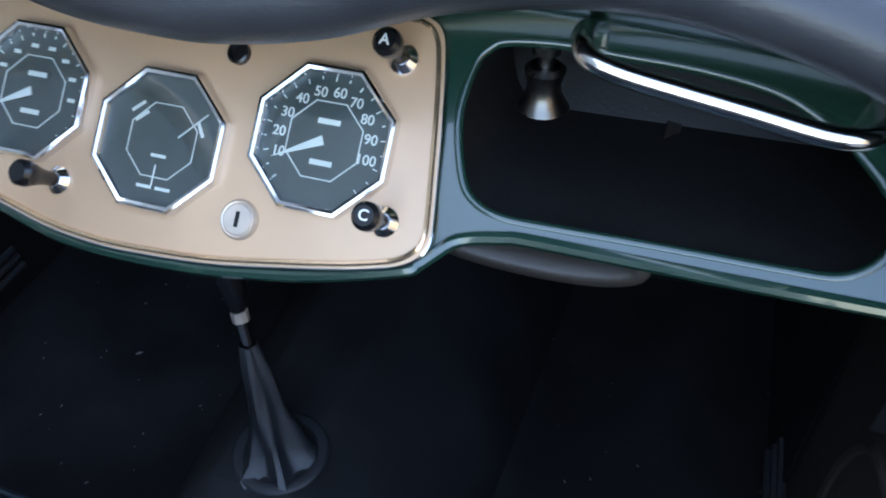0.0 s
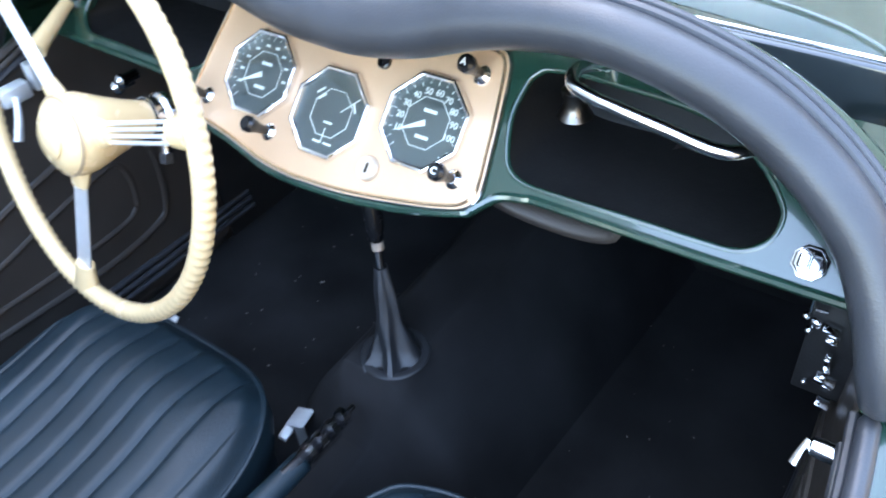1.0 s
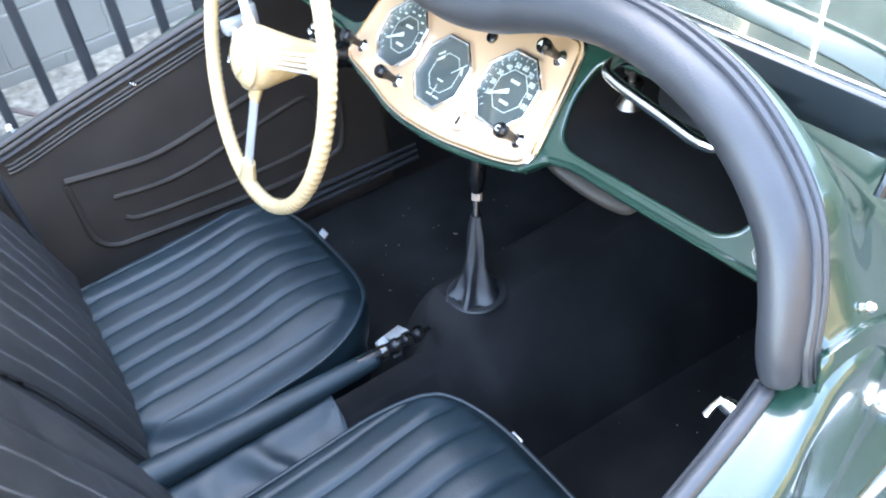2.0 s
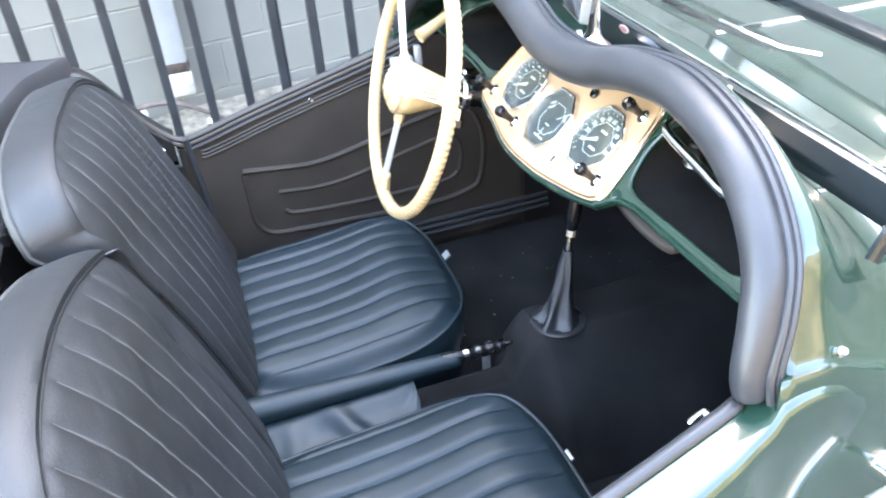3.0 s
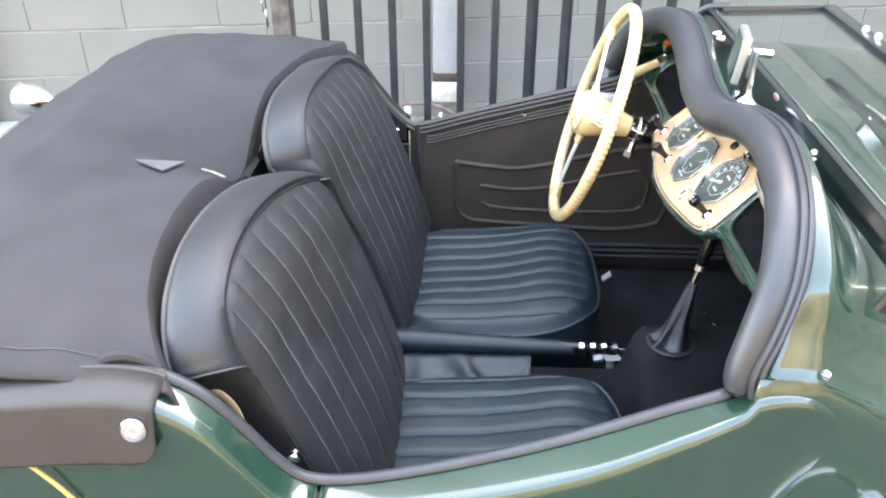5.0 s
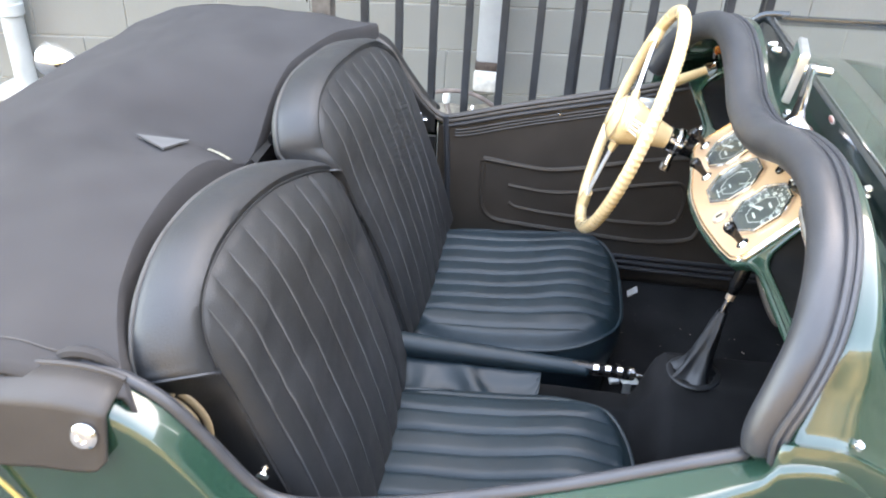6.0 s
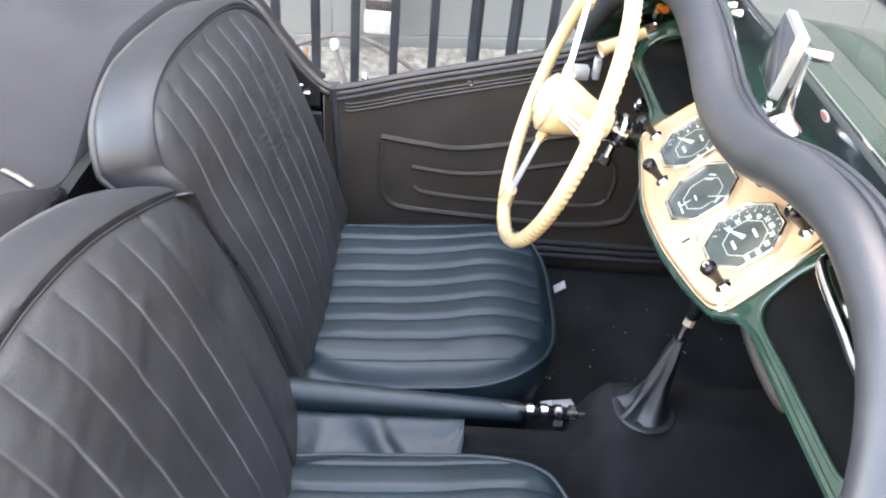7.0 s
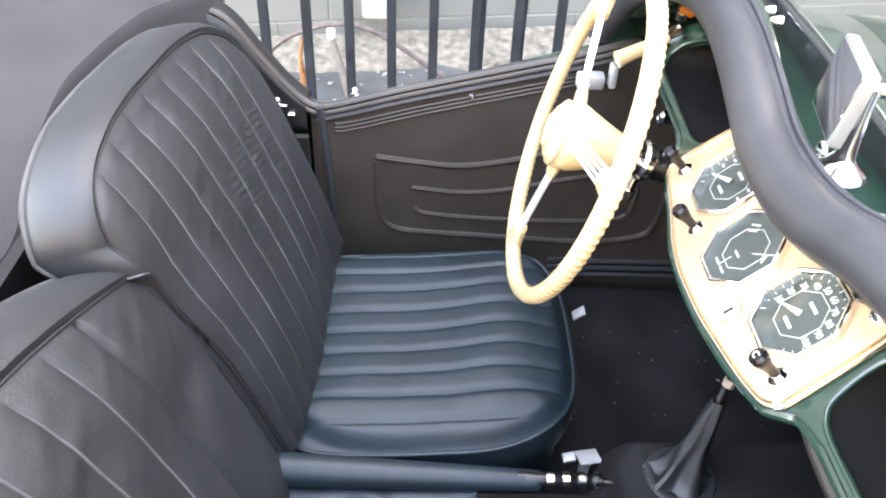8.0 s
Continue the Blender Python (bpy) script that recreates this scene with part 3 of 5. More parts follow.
# cockpit edge lines: across, along, height
RAIL_R = [(0.575, -1.25, 0.66), (0.575, -1.0, 0.725), (0.574, -0.80, 0.752), (0.573, -0.70, 0.757), (0.573, -0.64, 0.733), (0.573, -0.595, 0.682), (0.572, -0.555, 0.625), (0.570, -0.521, 0.599), (0.566, -0.461, 0.598), (0.560, -0.36, 0.618), (0.551, -0.234, 0.653), (0.541, -0.112, 0.697), (0.531, -0.044, 0.718), (0.528, -0.031, 0.736), (0.525, 0.0, 0.742), (0.520, 0.03, 0.738), (0.516, 0.06, 0.718), (0.512, 0.09, 0.692), (0.510, 0.105, 0.676)]
RAIL_L = [(0.598, -1.25, 0.62), (0.598, -1.0, 0.685), (0.598, -0.80, 0.725), (0.598, -0.70, 0.748), (0.598, -0.635, 0.733), (0.598, -0.585, 0.668), (0.598, -0.54, 0.610), (0.598, -0.50, 0.578), (0.598, -0.46, 0.581), (0.598, -0.34, 0.615), (0.598, -0.157, 0.661), (0.598, -0.05, 0.688), (0.598, 0.04, 0.716)]
RAILS = {1: spline(RAIL_R, 6), -1: spline(RAIL_L, 6)}


def rail_at(y, sg):
    """The cockpit edge at y: across, height."""
    pts = RAILS[sg]
    if y <= pts[0].y:
        return pts[0].x, pts[0].z
    for a, b in zip(pts, pts[1:]):
        if a.y <= y <= b.y:
            k = (y - a.y) / (b.y - a.y)
            return a.x + (b.x - a.x) * k, a.z + (b.z - a.z) * k
    return pts[-1].x, pts[-1].z


def rail_z(y, sg=1):
    return rail_at(y, sg)[1]


def edge_x(y, sg):
    return rail_at(y, sg)[0] if y < 0.1 else (0.510 if sg > 0 else 0.598)


OUTER = spline([(0.618, -1.25, 0), (0.616, -0.7, 0), (0.612, -0.40, 0), (0.603, -0.20, 0), (0.588, -0.10, 0), (0.577, -0.06, 0), (0.570, -0.03, 0), (0.567, 0.0, 0), (0.565, 0.03, 0), (0.562, 0.06, 0), (0.556, 0.105, 0)], 6)


def outer_x(y):
    """Outer corner of the door's flat top, on the passenger side."""
    for a, b in zip(OUTER, OUTER[1:]):
        if a.y <= y <= b.y:
            return a.x + (b.x - a.x) * (y - a.y) / (b.y - a.y)
    return OUTER[-1].x if y > 0 else OUTER[0].x


def smooth_step(x):
    k = max(0.0, min(1.0, x))
    return k * k * (3 - 2 * k)


def side_skin(sign, y0, y1, name, label, n):
    """Outer skin from the cockpit edge over a flat top down to the sill."""
    rows = []
    for i in range(n + 1):
        y = y0 + (y1 - y0) * i / n
        w = 1 - 0.10 * max(0, (-0.7 - y)) ** 1.5 * 2
        xi, z = rail_at(y, sign)
        xo = outer_x(y) if sign > 0 else xi + 0.038
        if sign > 0 and y > -0.035:
            xi = xo - 0.014
        dz = -0.007 * max(0.0, min(1.0, (-0.06 - y) / 0.15))
        prof = [(xi - 0.008, -0.014), (xi - 0.005, -0.004), (xi + 0.001, 0.0), ((xi + xo) / 2, dz * 0.4), (xo - 0.006, dz * 0.9), (xo - 0.001, dz - 0.003), (xo + 0.002, dz - 0.010), (xo + 0.004, -0.035), (xo + 0.008, -0.10), (xo + 0.013, -0.18), (xo + 0.017, -0.30), (xo + 0.012, -0.40)]
        if sign > 0:
            k = smooth_step((y + 0.065) / 0.04)
            lift = [-0.016, -0.010, -0.006, -0.003, 0.0]
            prof = [(a, b + (lift[i] * k if i < 5 else 0)) for i, (a, b) in enumerate(prof)]
        rows.append([Vector((sign * a * w, y, z + b)) for a, b in prof])
    bm = bmesh.new()
    V = [[bm.verts.new(p) for p in spline(r, 3)] for r in rows]
    for A, B in zip(V, V[1:]):
        for j in range(len(A) - 1):
            bm.faces.new((A[j], A[j + 1], B[j + 1], B[j]))
    ob = part(name, bm, M_GREEN, car, label)
    so = ob.modifiers.new("thickness", "SOLIDIFY")
    so.thickness, so.offset = 0.004, 0
    return ob


for sg in (1, -1):
    side_skin(sg, -1.25, -0.513, "rear_quarter", "glossy dark green rear body quarter", 50)
    side_skin(sg, -0.509, 0.104, "door", "glossy dark green cutaway door, closed", 60)
    # black beading that runs along the cockpit edge
    line = [Vector((sg * p.x, p.y, p.z + 0.004)) for p in RAILS[sg] if -0.72 < p.y < (-0.04 if sg > 0 else 1)]
    part("beading", tube(line, lambda f: (0.0078 * min(1.0, 0.3 + (1 - f) * 40), 0.0065 * min(1.0, 0.3 + (1 - f) * 40)), 10), M_PAD if sg > 0 else M_TRIM, car, "black vinyl beading on the cockpit edge")
    part("beading", tube([p + Vector((sg * -0.009, 0, -0.008)) for p in line], 0.0042, 8), M_PAD if sg > 0 else M_TRIM, car)
    part("sill", box(*sorted((sg * 0.615, sg * 0.74)), -0.75, 0.75, 0.18, 0.205, 0.01), M_GREEN, car, "green running board")


def stud(p, axis, r=0.007, name="press_stud", parent=None):
    m = Matrix.Translation(p) @ Vector(axis).to_track_quat("Z", "Y").to_matrix().to_4x4()
    return part(name, lathe([(r, 0), (r, 0.002), (r * 0.6, 0.004), (r * 0.5, 0.008), (r * 0.7, 0.010), (r * 0.4, 0.013)], 14, m), M_CHROME, parent or car, "chrome press stud")


stud((0.541, 0.0425, 0.756), (1, 0, 0.9))
stud((0.292, 0.080, 0.900), (0.3, 0.2, 1))
part("stud_post", tube([(0.289, 0.074, 0.882), (0.292, 0.080, 0.902)], 0.0045, 10), M_CHROME, car, "slim chrome stud post")
stud((0.118, 0.060, 0.885), (0, 0, 1))
stud((0.553, -0.545, 0.615), (-1, 0, 0.3))
stud((-0.592, -0.229, 0.613), (1, 0, 0.2))


def quarter_latch():
    """The chrome catch on the far body edge behind the door."""
    l = part("quarter_latch", boxm(-0.009, 0.009, -0.013, 0.013, -0.007, 0.007, pose(-0.592, -0.556, 0.585, 0, 20, 0), 0.003), M_CHROME, car, "small chrome catch on the body edge")
    part("catch_knob", lathe([(0.005, 0), (0.007, 0.004), (0.008, 0.009), (0.005, 0.013)], 14, pose(-0.588, -0.560, 0.590, 0, 30, 0)), M_CHROME, l)
    part("catch_foot", boxm(-0.006, 0.006, -0.006, 0.006, -0.004, 0.004, pose(-0.580, -0.536, 0.574, 0, 20, 0), 0.002), M_CHROME, l)

stud((-0.640, -0.4328, 0.582), (-0.3, 0, 1), 0.009)


quarter_latch()


# ---- cockpit tub ----
part("floor_pan", box(-0.606, 0.606, -0.74, 0.62, 0.16, 0.19), M_CARPET, car, "black carpeted floor")
part("bulkhead", box(-0.56, 0.56, 0.60, 0.62, 0.19, 0.80), M_BLACKTRIM, car, "black bulkhead")
part("rear_bulkhead", box(-0.55, 0.55, -0.755, -0.74, 0.19, 0.70), M_BLACKTRIM, car, "black rear bulkhead")


def tunnel():
    def fn(u, v):
        y = -0.62 + 1.22 * u
        k = max(0, min(1, (y + 0.062) / 0.05))
        k = k * k * (3 - 2 * k)
        top = 0.31 + 0.092 * k + 0.02 * max(0, y - 0.1)
        w = 0.085 + 0.075 * k + 0.05 * max(0, y)
        a = (v - 0.5) * 2
        s = abs(a)
        x = w * a * (0.75 if s < 0.5 else 0.75 + (s - 0.5) * 0.7)
        z = top if s < 0.3 else top - (top - 0.19) * ((s - 0.3) / 0.7) ** 1.8
        return Vector((x + 0.005, y, z))
    part("gearbox_tunnel", grid(fn, 90, 30), M_CARPET, car, "black carpet over the gearbox tunnel")


tunnel()
# shelf under the dash
def under_tray():
    def fn(u, v):
        a = math.pi * u
        return Vector((0.235 - 0.075 * math.cos(a), 0.03 + 0.2 * v, 0.735 - 0.030 * math.sin(a) ** 0.6))
    ob = part("scuttle_box", grid(fn, 20, 8), M_TRIM, car, "dark brown box under the dashboard")
    so = ob.modifiers.new("thickness", "SOLIDIFY")
    so.thickness = 0.01


under_tray()


def door_card(sign):
    """Trimmed inside face of a door with pressed lines."""
    def fn(u, v):
        y = -0.505 + 0.75 * u
        top = rail_z(min(y, 0.03 if sign < 0 else -0.05), sign) - 0.008 + (0.15 * max(0, y - 0.03))
        return Vector((sign * (edge_x(y, sign) - 0.004 - 0.004 * math.sin(math.pi * v)), y, 0.186 + (top - 0.186) * v))
    bm = grid(fn, 40, 24)
    card = part("door_card", bm, M_TRIM, car, "dark brown-black vinyl door card with stitched pressed lines")
    so = card.modifiers.new("thickness", "SOLIDIFY")
    so.thickness, so.offset = 0.006, 0
    def line(pts, r=0.0068):
        part("pressed_line", tube(spline([(sign * (edge_x(y, sign) - 0.009), y, z) for y, z in pts], 8), (r, r), 8, ref=(1, 0, 0)), M_TRIM, card)
    line([(-0.394, 0.488), (-0.31, 0.478), (-0.24, 0.474), (-0.16, 0.487), (-0.09, 0.505), (0.0, 0.525), (0.08, 0.535), (0.12, 0.51), (0.14, 0.44), (0.13, 0.35), (0.10, 0.322), (0.0, 0.308), (-0.15, 0.314), (-0.30, 0.322), (-0.36, 0.330), (-0.388, 0.36), (-0.392, 0.42), (-0.394, 0.480)])
    line([(-0.330, 0.424), (-0.24, 0.416), (-0.16, 0.424), (-0.08, 0.444), (0.03, 0.468), (0.07, 0.468), (0.085, 0.43), (0.08, 0.38)], 0.006)
    line([(-0.325, 0.378), (-0.30, 0.366), (-0.20, 0.358), (-0.05, 0.356), (0.05, 0.362), (0.075, 0.375)], 0.006)
    for k in range(3):
        part("sill_piping", tube([(sign * (edge_x(y, sign) - 0.012 - 0.004 * k), y, 0.262 - 0.014 * k) for y in (-0.06, 0.02, 0.1, 0.2, 0.30)], 0.0055, 8), M_PAD, card)
    part("pillar_trim", tube([(sign * (edge_x(-0.48, sign) - 0.012), y, z) for y, z in ((-0.488, 0.585), (-0.478, 0.45), (-0.470, 0.24))], 0.007, 8), M_PAD, card)
    for k in range(3):
        part("stitched_welt", tube([(sign * (p.x - 0.010), p.y + 0.03, p.z - 0.022 - 0.0075 * k) for p in RAILS[sign] if -0.50 < p.y < -0.06], 0.0026, 6), M_TRIM, card)
    part("top_piping", tube([(sign * (p.x - 0.010), p.y, p.z - 0.014) for p in RAILS[sign] if -0.50 < p.y < (-0.06 if sign > 0 else 1)], 0.0055, 8), M_PAD, card)


for sg in (-1, 1):
    door_card(sg)
    part("kick_panel", box(*sorted((sg * edge_x(0.3, sg), sg * (edge_x(0.3, sg) - 0.012))), 0.24, 0.6, 0.19, 0.74), M_BLACKTRIM, car, "black side kick panel")
    part("inner_quarter", boxm(-0.006, 0.006, -0.13, 0.13, -0.22, 0.20, pose(sg * 0.548, -0.635, 0.35)), M_BLACKTRIM, car, "black inner quarter panel")


def door_latch(sign, y, z):
    l = part("door_latch", boxm(-0.012, 0.012, -0.022, 0.022, -0.012, 0.012, pose(sign * 0.545, y, z), 0.004), M_SPOKE, car, "bright metal door latch with a lever")
    part("latch_lever", tube([(sign * 0.53, y - 0.005, z), (sign * 0.515, y - 0.02, z - 0.02), (sign * 0.51, y - 0.035, z - 0.045)], lambda f: 0.0045 + 0.002 * f, 10), M_SPOKE, l)
    part("latch_bolt", boxm(-0.01, 0.01, -0.006, 0.006, -0.02, 0.02, pose(sign * 0.545, y + 0.035, z + 0.01), 0.003), M_SPOKE, l)


door_latch(-1, -0.044, 0.672)


def inner_handle():
    h = part("inner_door_handle", lathe([(0.008, -0.016), (0.008, -0.006), (0.007, 0.001), (0.004, 0.003)], 18, pose(0.506, -0.060, 0.684, 0, -90, 0)), M_CHROME, car, "chrome inside door handle")
    part("handle_lever", tube(spline([(0.502, -0.058, 0.686), (0.500, -0.064, 0.680), (0.499, -0.068, 0.676), (0.498, -0.072, 0.671)], 5), lambda f: (0.0030 + 0.0012 * f, 0.0028), 12), M_CHROME, h)


inner_handle()


# ---- steering wheel ----
WHEEL = Matrix(((0.9985, 0.0157, -0.052, -0.228), (-0.0543, 0.2886, -0.956, -0.122), (0.0, 0.9574, 0.289, 0.754), (0, 0, 0, 1)))


def steering_wheel():
    R0, r0 = 0.202, 0.0110
    bm = bmesh.new()
    N, K = 720, 12
    V = []
    for i in range(N):
        a = 2 * math.pi * i / N
        V.append([])
        for j in range(K):
            b = 2 * math.pi * j / K
            grip = 0.0006 * math.sin(a * 120) if math.cos(b) > 0.3 or math.sin(b) < -0.5 else 0
            rr = r0 + grip
            V[-1].append(bm.verts.new(WHEEL @ Vector(((R0 + rr * math.cos(b)) * math.cos(a), (R0 + rr * math.cos(b)) * math.sin(a), rr * math.sin(b)))))
    for i in range(N):
        A, B = V[i], V[(i + 1) % N]
        for j in range(K):
            bm.faces.new((A[j], A[(j + 1) % K], B[(j + 1) % K], B[j]))
    w = part("steering_wheel", bm, M_CREAM, car, "large cream steering wheel with finger grips and wire spokes")
    part("hub", lathe([(0.020, -0.075), (0.026, -0.05), (0.036, -0.02), (0.043, 0.0), (0.0435, 0.014), (0.040, 0.024), (0.030, 0.032), (0.014, 0.036), (0.004, 0.0365)], 32, WHEEL), M_CREAM, w, "cream domed steering hub")
    part("horn_ring", lathe([(0.0415, 0.0215), (0.0425, 0.022), (0.0405, 0.0245), (0.0395, 0.0240)], 32, WHEEL), M_GOLD, w)
    part("horn_push", lathe([(0.020, 0.034), (0.021, 0.036), (0.018, 0.0385), (0.006, 0.040)], 24, WHEEL), M_CREAM, w)
    for deg in (-98, 17, 140):
        a = radians(deg)
        d, s = Vector((math.cos(a), math.sin(a), 0)), Vector((-math.sin(a), math.cos(a), 0))
        for k in (-0.0095, -0.0032, 0.0032, 0.0095):
            part("spoke", tube([WHEEL @ (d * 0.040 + s * k + Vector((0, 0, 0.004))), WHEEL @ (d * 0.19 + s * k * 1.1 + Vector((0, 0, 0.002)))], 0.0021, 8), M_SPOKE, w, "bright steel wire spoke")
        part("spoke_root", tube([WHEEL @ (d * 0.030 + Vector((0, 0, 0.003))), WHEEL @ (d * 0.062 + Vector((0, 0, 0.004)))], lambda f: (0.018 - 0.005 * f, 0.010 - 0.003 * f), 12, ref=WHEEL.to_3x3() @ Vector((0, 0, 1))), M_CREAM, w)
        part("spoke_end", tube([WHEEL @ (d * 0.168 + Vector((0, 0, 0.002))), WHEEL @ (d * 0.199)], lambda f: (0.014 + 0.006 * f, 0.009 + 0.003 * f), 12, ref=WHEEL.to_3x3() @ Vector((0, 0, 1))), M_CREAM, w)
    # column and its collar behind the wheel
    part("column", lathe([(0.019, -0.30), (0.019, -0.10), (0.022, -0.075)], 20, WHEEL), M_BLACK, car, "black steering column")
    part("column_collar", lathe([(0.021, -0.105), (0.026, -0.10), (0.026, -0.092), (0.022, -0.088), (0.022, -0.080), (0.024, -0.076)], 20, WHEEL), M_CHROME, car, "chrome telescopic column collar")
    cl = part("column_clamp", tube([WHEEL @ Vector((0.0, -0.022, -0.096)), WHEEL @ Vector((0.004, -0.045, -0.096))], 0.006, 10), M_CHROME, car, "chrome clamp screw")
    part("clamp_nut", tube([WHEEL @ Vector((0.004, -0.043, -0.096)), WHEEL @ Vector((0.005, -0.056, -0.096))], 0.009, 6), M_CHROME, cl)
    sl = part("switch_lever", tube([(-0.474, 0.042, 0.780), (-0.466, 0.010, 0.767), (-0.457, -0.022, 0.755), (-0.455, -0.030, 0.752)], lambda f: 0.0085 + 0.005 * f, 14), M_CREAM, car, "short cream switch lever on the dashboard")
    part("lever_foot", tube([(-0.474, 0.042, 0.780), (-0.478, 0.06, 0.788)], 0.012, 12), M_CHROME, sl)


steering_wheel()


# ---- gear lever, handbrake ----
def gear_lever():
    base, tip = Vector((0.013, 0.030, 0.406)), Vector((-0.022, 0.070, 0.550))
    ax = (tip - base).normalized()
    g = part("gear_lever", tube([base, tip], 0.0055, 10), M_CHROME, car, "chrome gear lever")
    part("gear_knob", tube([tip - ax * 0.002, tip + ax * 0.004, tip + ax * 0.02, tip + ax * 0.045, tip + ax * 0.052], lambda f: 0.006 + 0.006 * min(1, f * 2.2), 14), M_BLACK, car, "black gear knob")
    part("lock_nut", tube([tip - ax * 0.012, tip - ax * 0.002], 0.0078, 8), M_LOCK, g)
    # gaiter: folds from a wide foot up to the lever
    bm = bmesh.new()
    N, rows = 40, []
    for k in range(15):
        f = k / 14
        c = base.lerp(tip, f * 0.78) - Vector((0, 0, 0.006 * (1 - f)))
        r = 0.0080 + 0.017 * (1 - f) ** 1.1 + 0.013 * math.exp(-f / 0.07)
        ring = []
        for j in range(N):
            a = 2 * math.pi * j / N
            fold = 1 + 0.15 * math.sin(f * math.pi) ** 0.7 * math.sin(4 * a + 2.2 * f + 0.6 * math.sin(2 * a)) + 0.10 * math.sin(7 * a + 3 + 4 * f) * (1 - f) + 0.22 * noise.noise((math.cos(a) * 2, math.sin(a) * 2, f * 3))
            ring.append(bm.verts.new(c + Vector((math.cos(a) * r * fold, math.sin(a) * r * fold, 0.004 * math.sin(5 * a) * (1 - f)))))
        rows.append(ring)
    for A, B in zip(rows, rows[1:]):
        for j in range(N):
            bm.faces.new((A[j], A[(j + 1) % N], B[(j + 1) % N], B[j]))
    gt = part("gaiter", bm, M_LEATHER, car, "folded black leather gaiter")
    part("gaiter_ring", tube([Vector((0.014 + 0.040 * math.cos(2 * math.pi * i / 32), 0.032 + 0.040 * math.sin(2 * math.pi * i / 32), 0.402)) for i in range(32)], (0.006, 0.003), 8, closed=True), M_LEATHER, gt)


gear_lever()


def handbrake():
    shift = Vector((0.006, 0.010, -0.012))

    def moved(bm):
        bmesh.ops.translate(bm, verts=bm.verts, vec=shift)
        return bm
    a, b = Vector((-0.015, -0.49, 0.385)), Vector((-0.002, -0.165, 0.390))
    hb = part("handbrake", moved(tube([b - Vector((0, 0.02, 0)), Vector((0, -0.16, 0.390)), Vector((0, -0.078, 0.386)), Vector((0, -0.072, 0.386))], lambda f: 0.0105 if f < 0.9 else 0.006, 14)), M_BLACK, car, "handbrake grip with bright rings")
    for k in range(4):
        y = -0.143 + 0.021 * k
        part("grip_ring", moved(tube([(0, y - 0.0045, 0.389), (0, y + 0.0045, 0.389)], 0.0118, 14)), M_CHROME, hb)
    part("release_button", moved(tube([(0, -0.074, 0.386), (0, -0.06, 0.386)], 0.005, 10)), M_CHROME, hb)
    # vinyl sleeve: round along the lever, hanging as a skirt on one side
    def fn(u, v):
        y = -0.50 + 0.345 * u
        x0 = -0.012 + 0.011 * u
        r = 0.022 - 0.009 * u
        if v < 0.5:
            an = math.pi * (1.25 - 1.5 * v / 0.5)
            return Vector((x0 + r * math.cos(an), y, 0.385 + r * math.sin(an)))
        w = (v - 0.5) / 0.5
        taper = math.sqrt(max(0.0, 1 - max(0.0, (u - 0.58) / 0.18) ** 2))
        k = (0.138 - 0.045 * u) * taper
        ridge = 0.013 * math.exp(-((u - 0.34 - 0.16 * w) / 0.055) ** 2) * math.sin(math.pi * min(1, w * 1.15)) ** 0.6
        ridge += 0.007 * math.exp(-((u - 0.17 + 0.10 * w) / 0.05) ** 2) * math.sin(math.pi * w) + 0.005 * math.exp(-((u - 0.58 - 0.05 * w) / 0.05) ** 2) * w
        drop = -0.020 * smooth_step(w * 2.2) - 0.050 * max(0, w - 0.45) ** 1.3 + ridge
        z = 0.385 + r * math.sin(-0.25 * math.pi) + drop * taper + 0.0015 * noise.noise((u * 14, w * 9, 5)) * taper
        if w > 0:
            y = min(y, -0.50 + 0.345 * 0.76)
        return Vector((x0 + r * 0.707 + k * w, y + 0.030 * w * (1 - u) * taper, z))
    ob = part("handbrake_sleeve", moved(grid(fn, 48, 28)), M_CUSHION, car, "black vinyl sleeve draped over the handbrake")
    so = ob.modifiers.new("thickness", "SOLIDIFY")
    so.thickness, so.offset = 0.003, 0
    bp = part("brake_bracket", boxm(-0.016, 0.016, -0.017, 0.017, -0.0015, 0.0015, pose(-0.124, -0.045, 0.254, 0, -15, 10), 0.0008), M_PLATE, car, "bright bent metal bracket beside the tunnel")
    part("bracket_ear", boxm(-0.007, 0.007, -0.010, 0.010, -0.006, 0.006, pose(-0.126, -0.074, 0.249, 10, 20, 10), 0.002), M_PLATE, bp)
    part("bracket_leg", boxm(-0.002, 0.002, -0.008, 0.008, -0.034, 0.028, pose(-0.135, -0.045, 0.222), 0.0008), M_SPOKE, bp)


handbrake()
for x, y, z in ((-0.44, -0.018, 0.262), (0.178, -0.036, 0.268)):
    part("seat_bracket", boxm(-0.011, 0.011, -0.002, 0.002, -0.013, 0.013, pose(x, y, z - 0.005, -50, 0, 0), 0.001), M_SPOKE, car, "bright seat slide bracket")


def road_wheel(x, y):
    w = part("road_wheel", lathe([(0.19, -0.055), (0.20, -0.06), (0.20, -0.04), (0.05, -0.03), (0.05, 0.03), (0.20, 0.04), (0.20, 0.06), (0.19, 0.055)], 40, pose(x, y, 0.185, 0, 90, 0)), M_CHROME, car, "silver road wheel")
    part("tyre", lathe([(0.195, -0.06), (0.24, -0.07), (0.30, -0.06), (0.315, -0.045), (0.315, 0.045), (0.30, 0.06), (0.24, 0.07), (0.195, 0.06)], 48, pose(x, y, 0.185, 0, 90, 0)), M_BLACKTRIM, w, "black tyre")


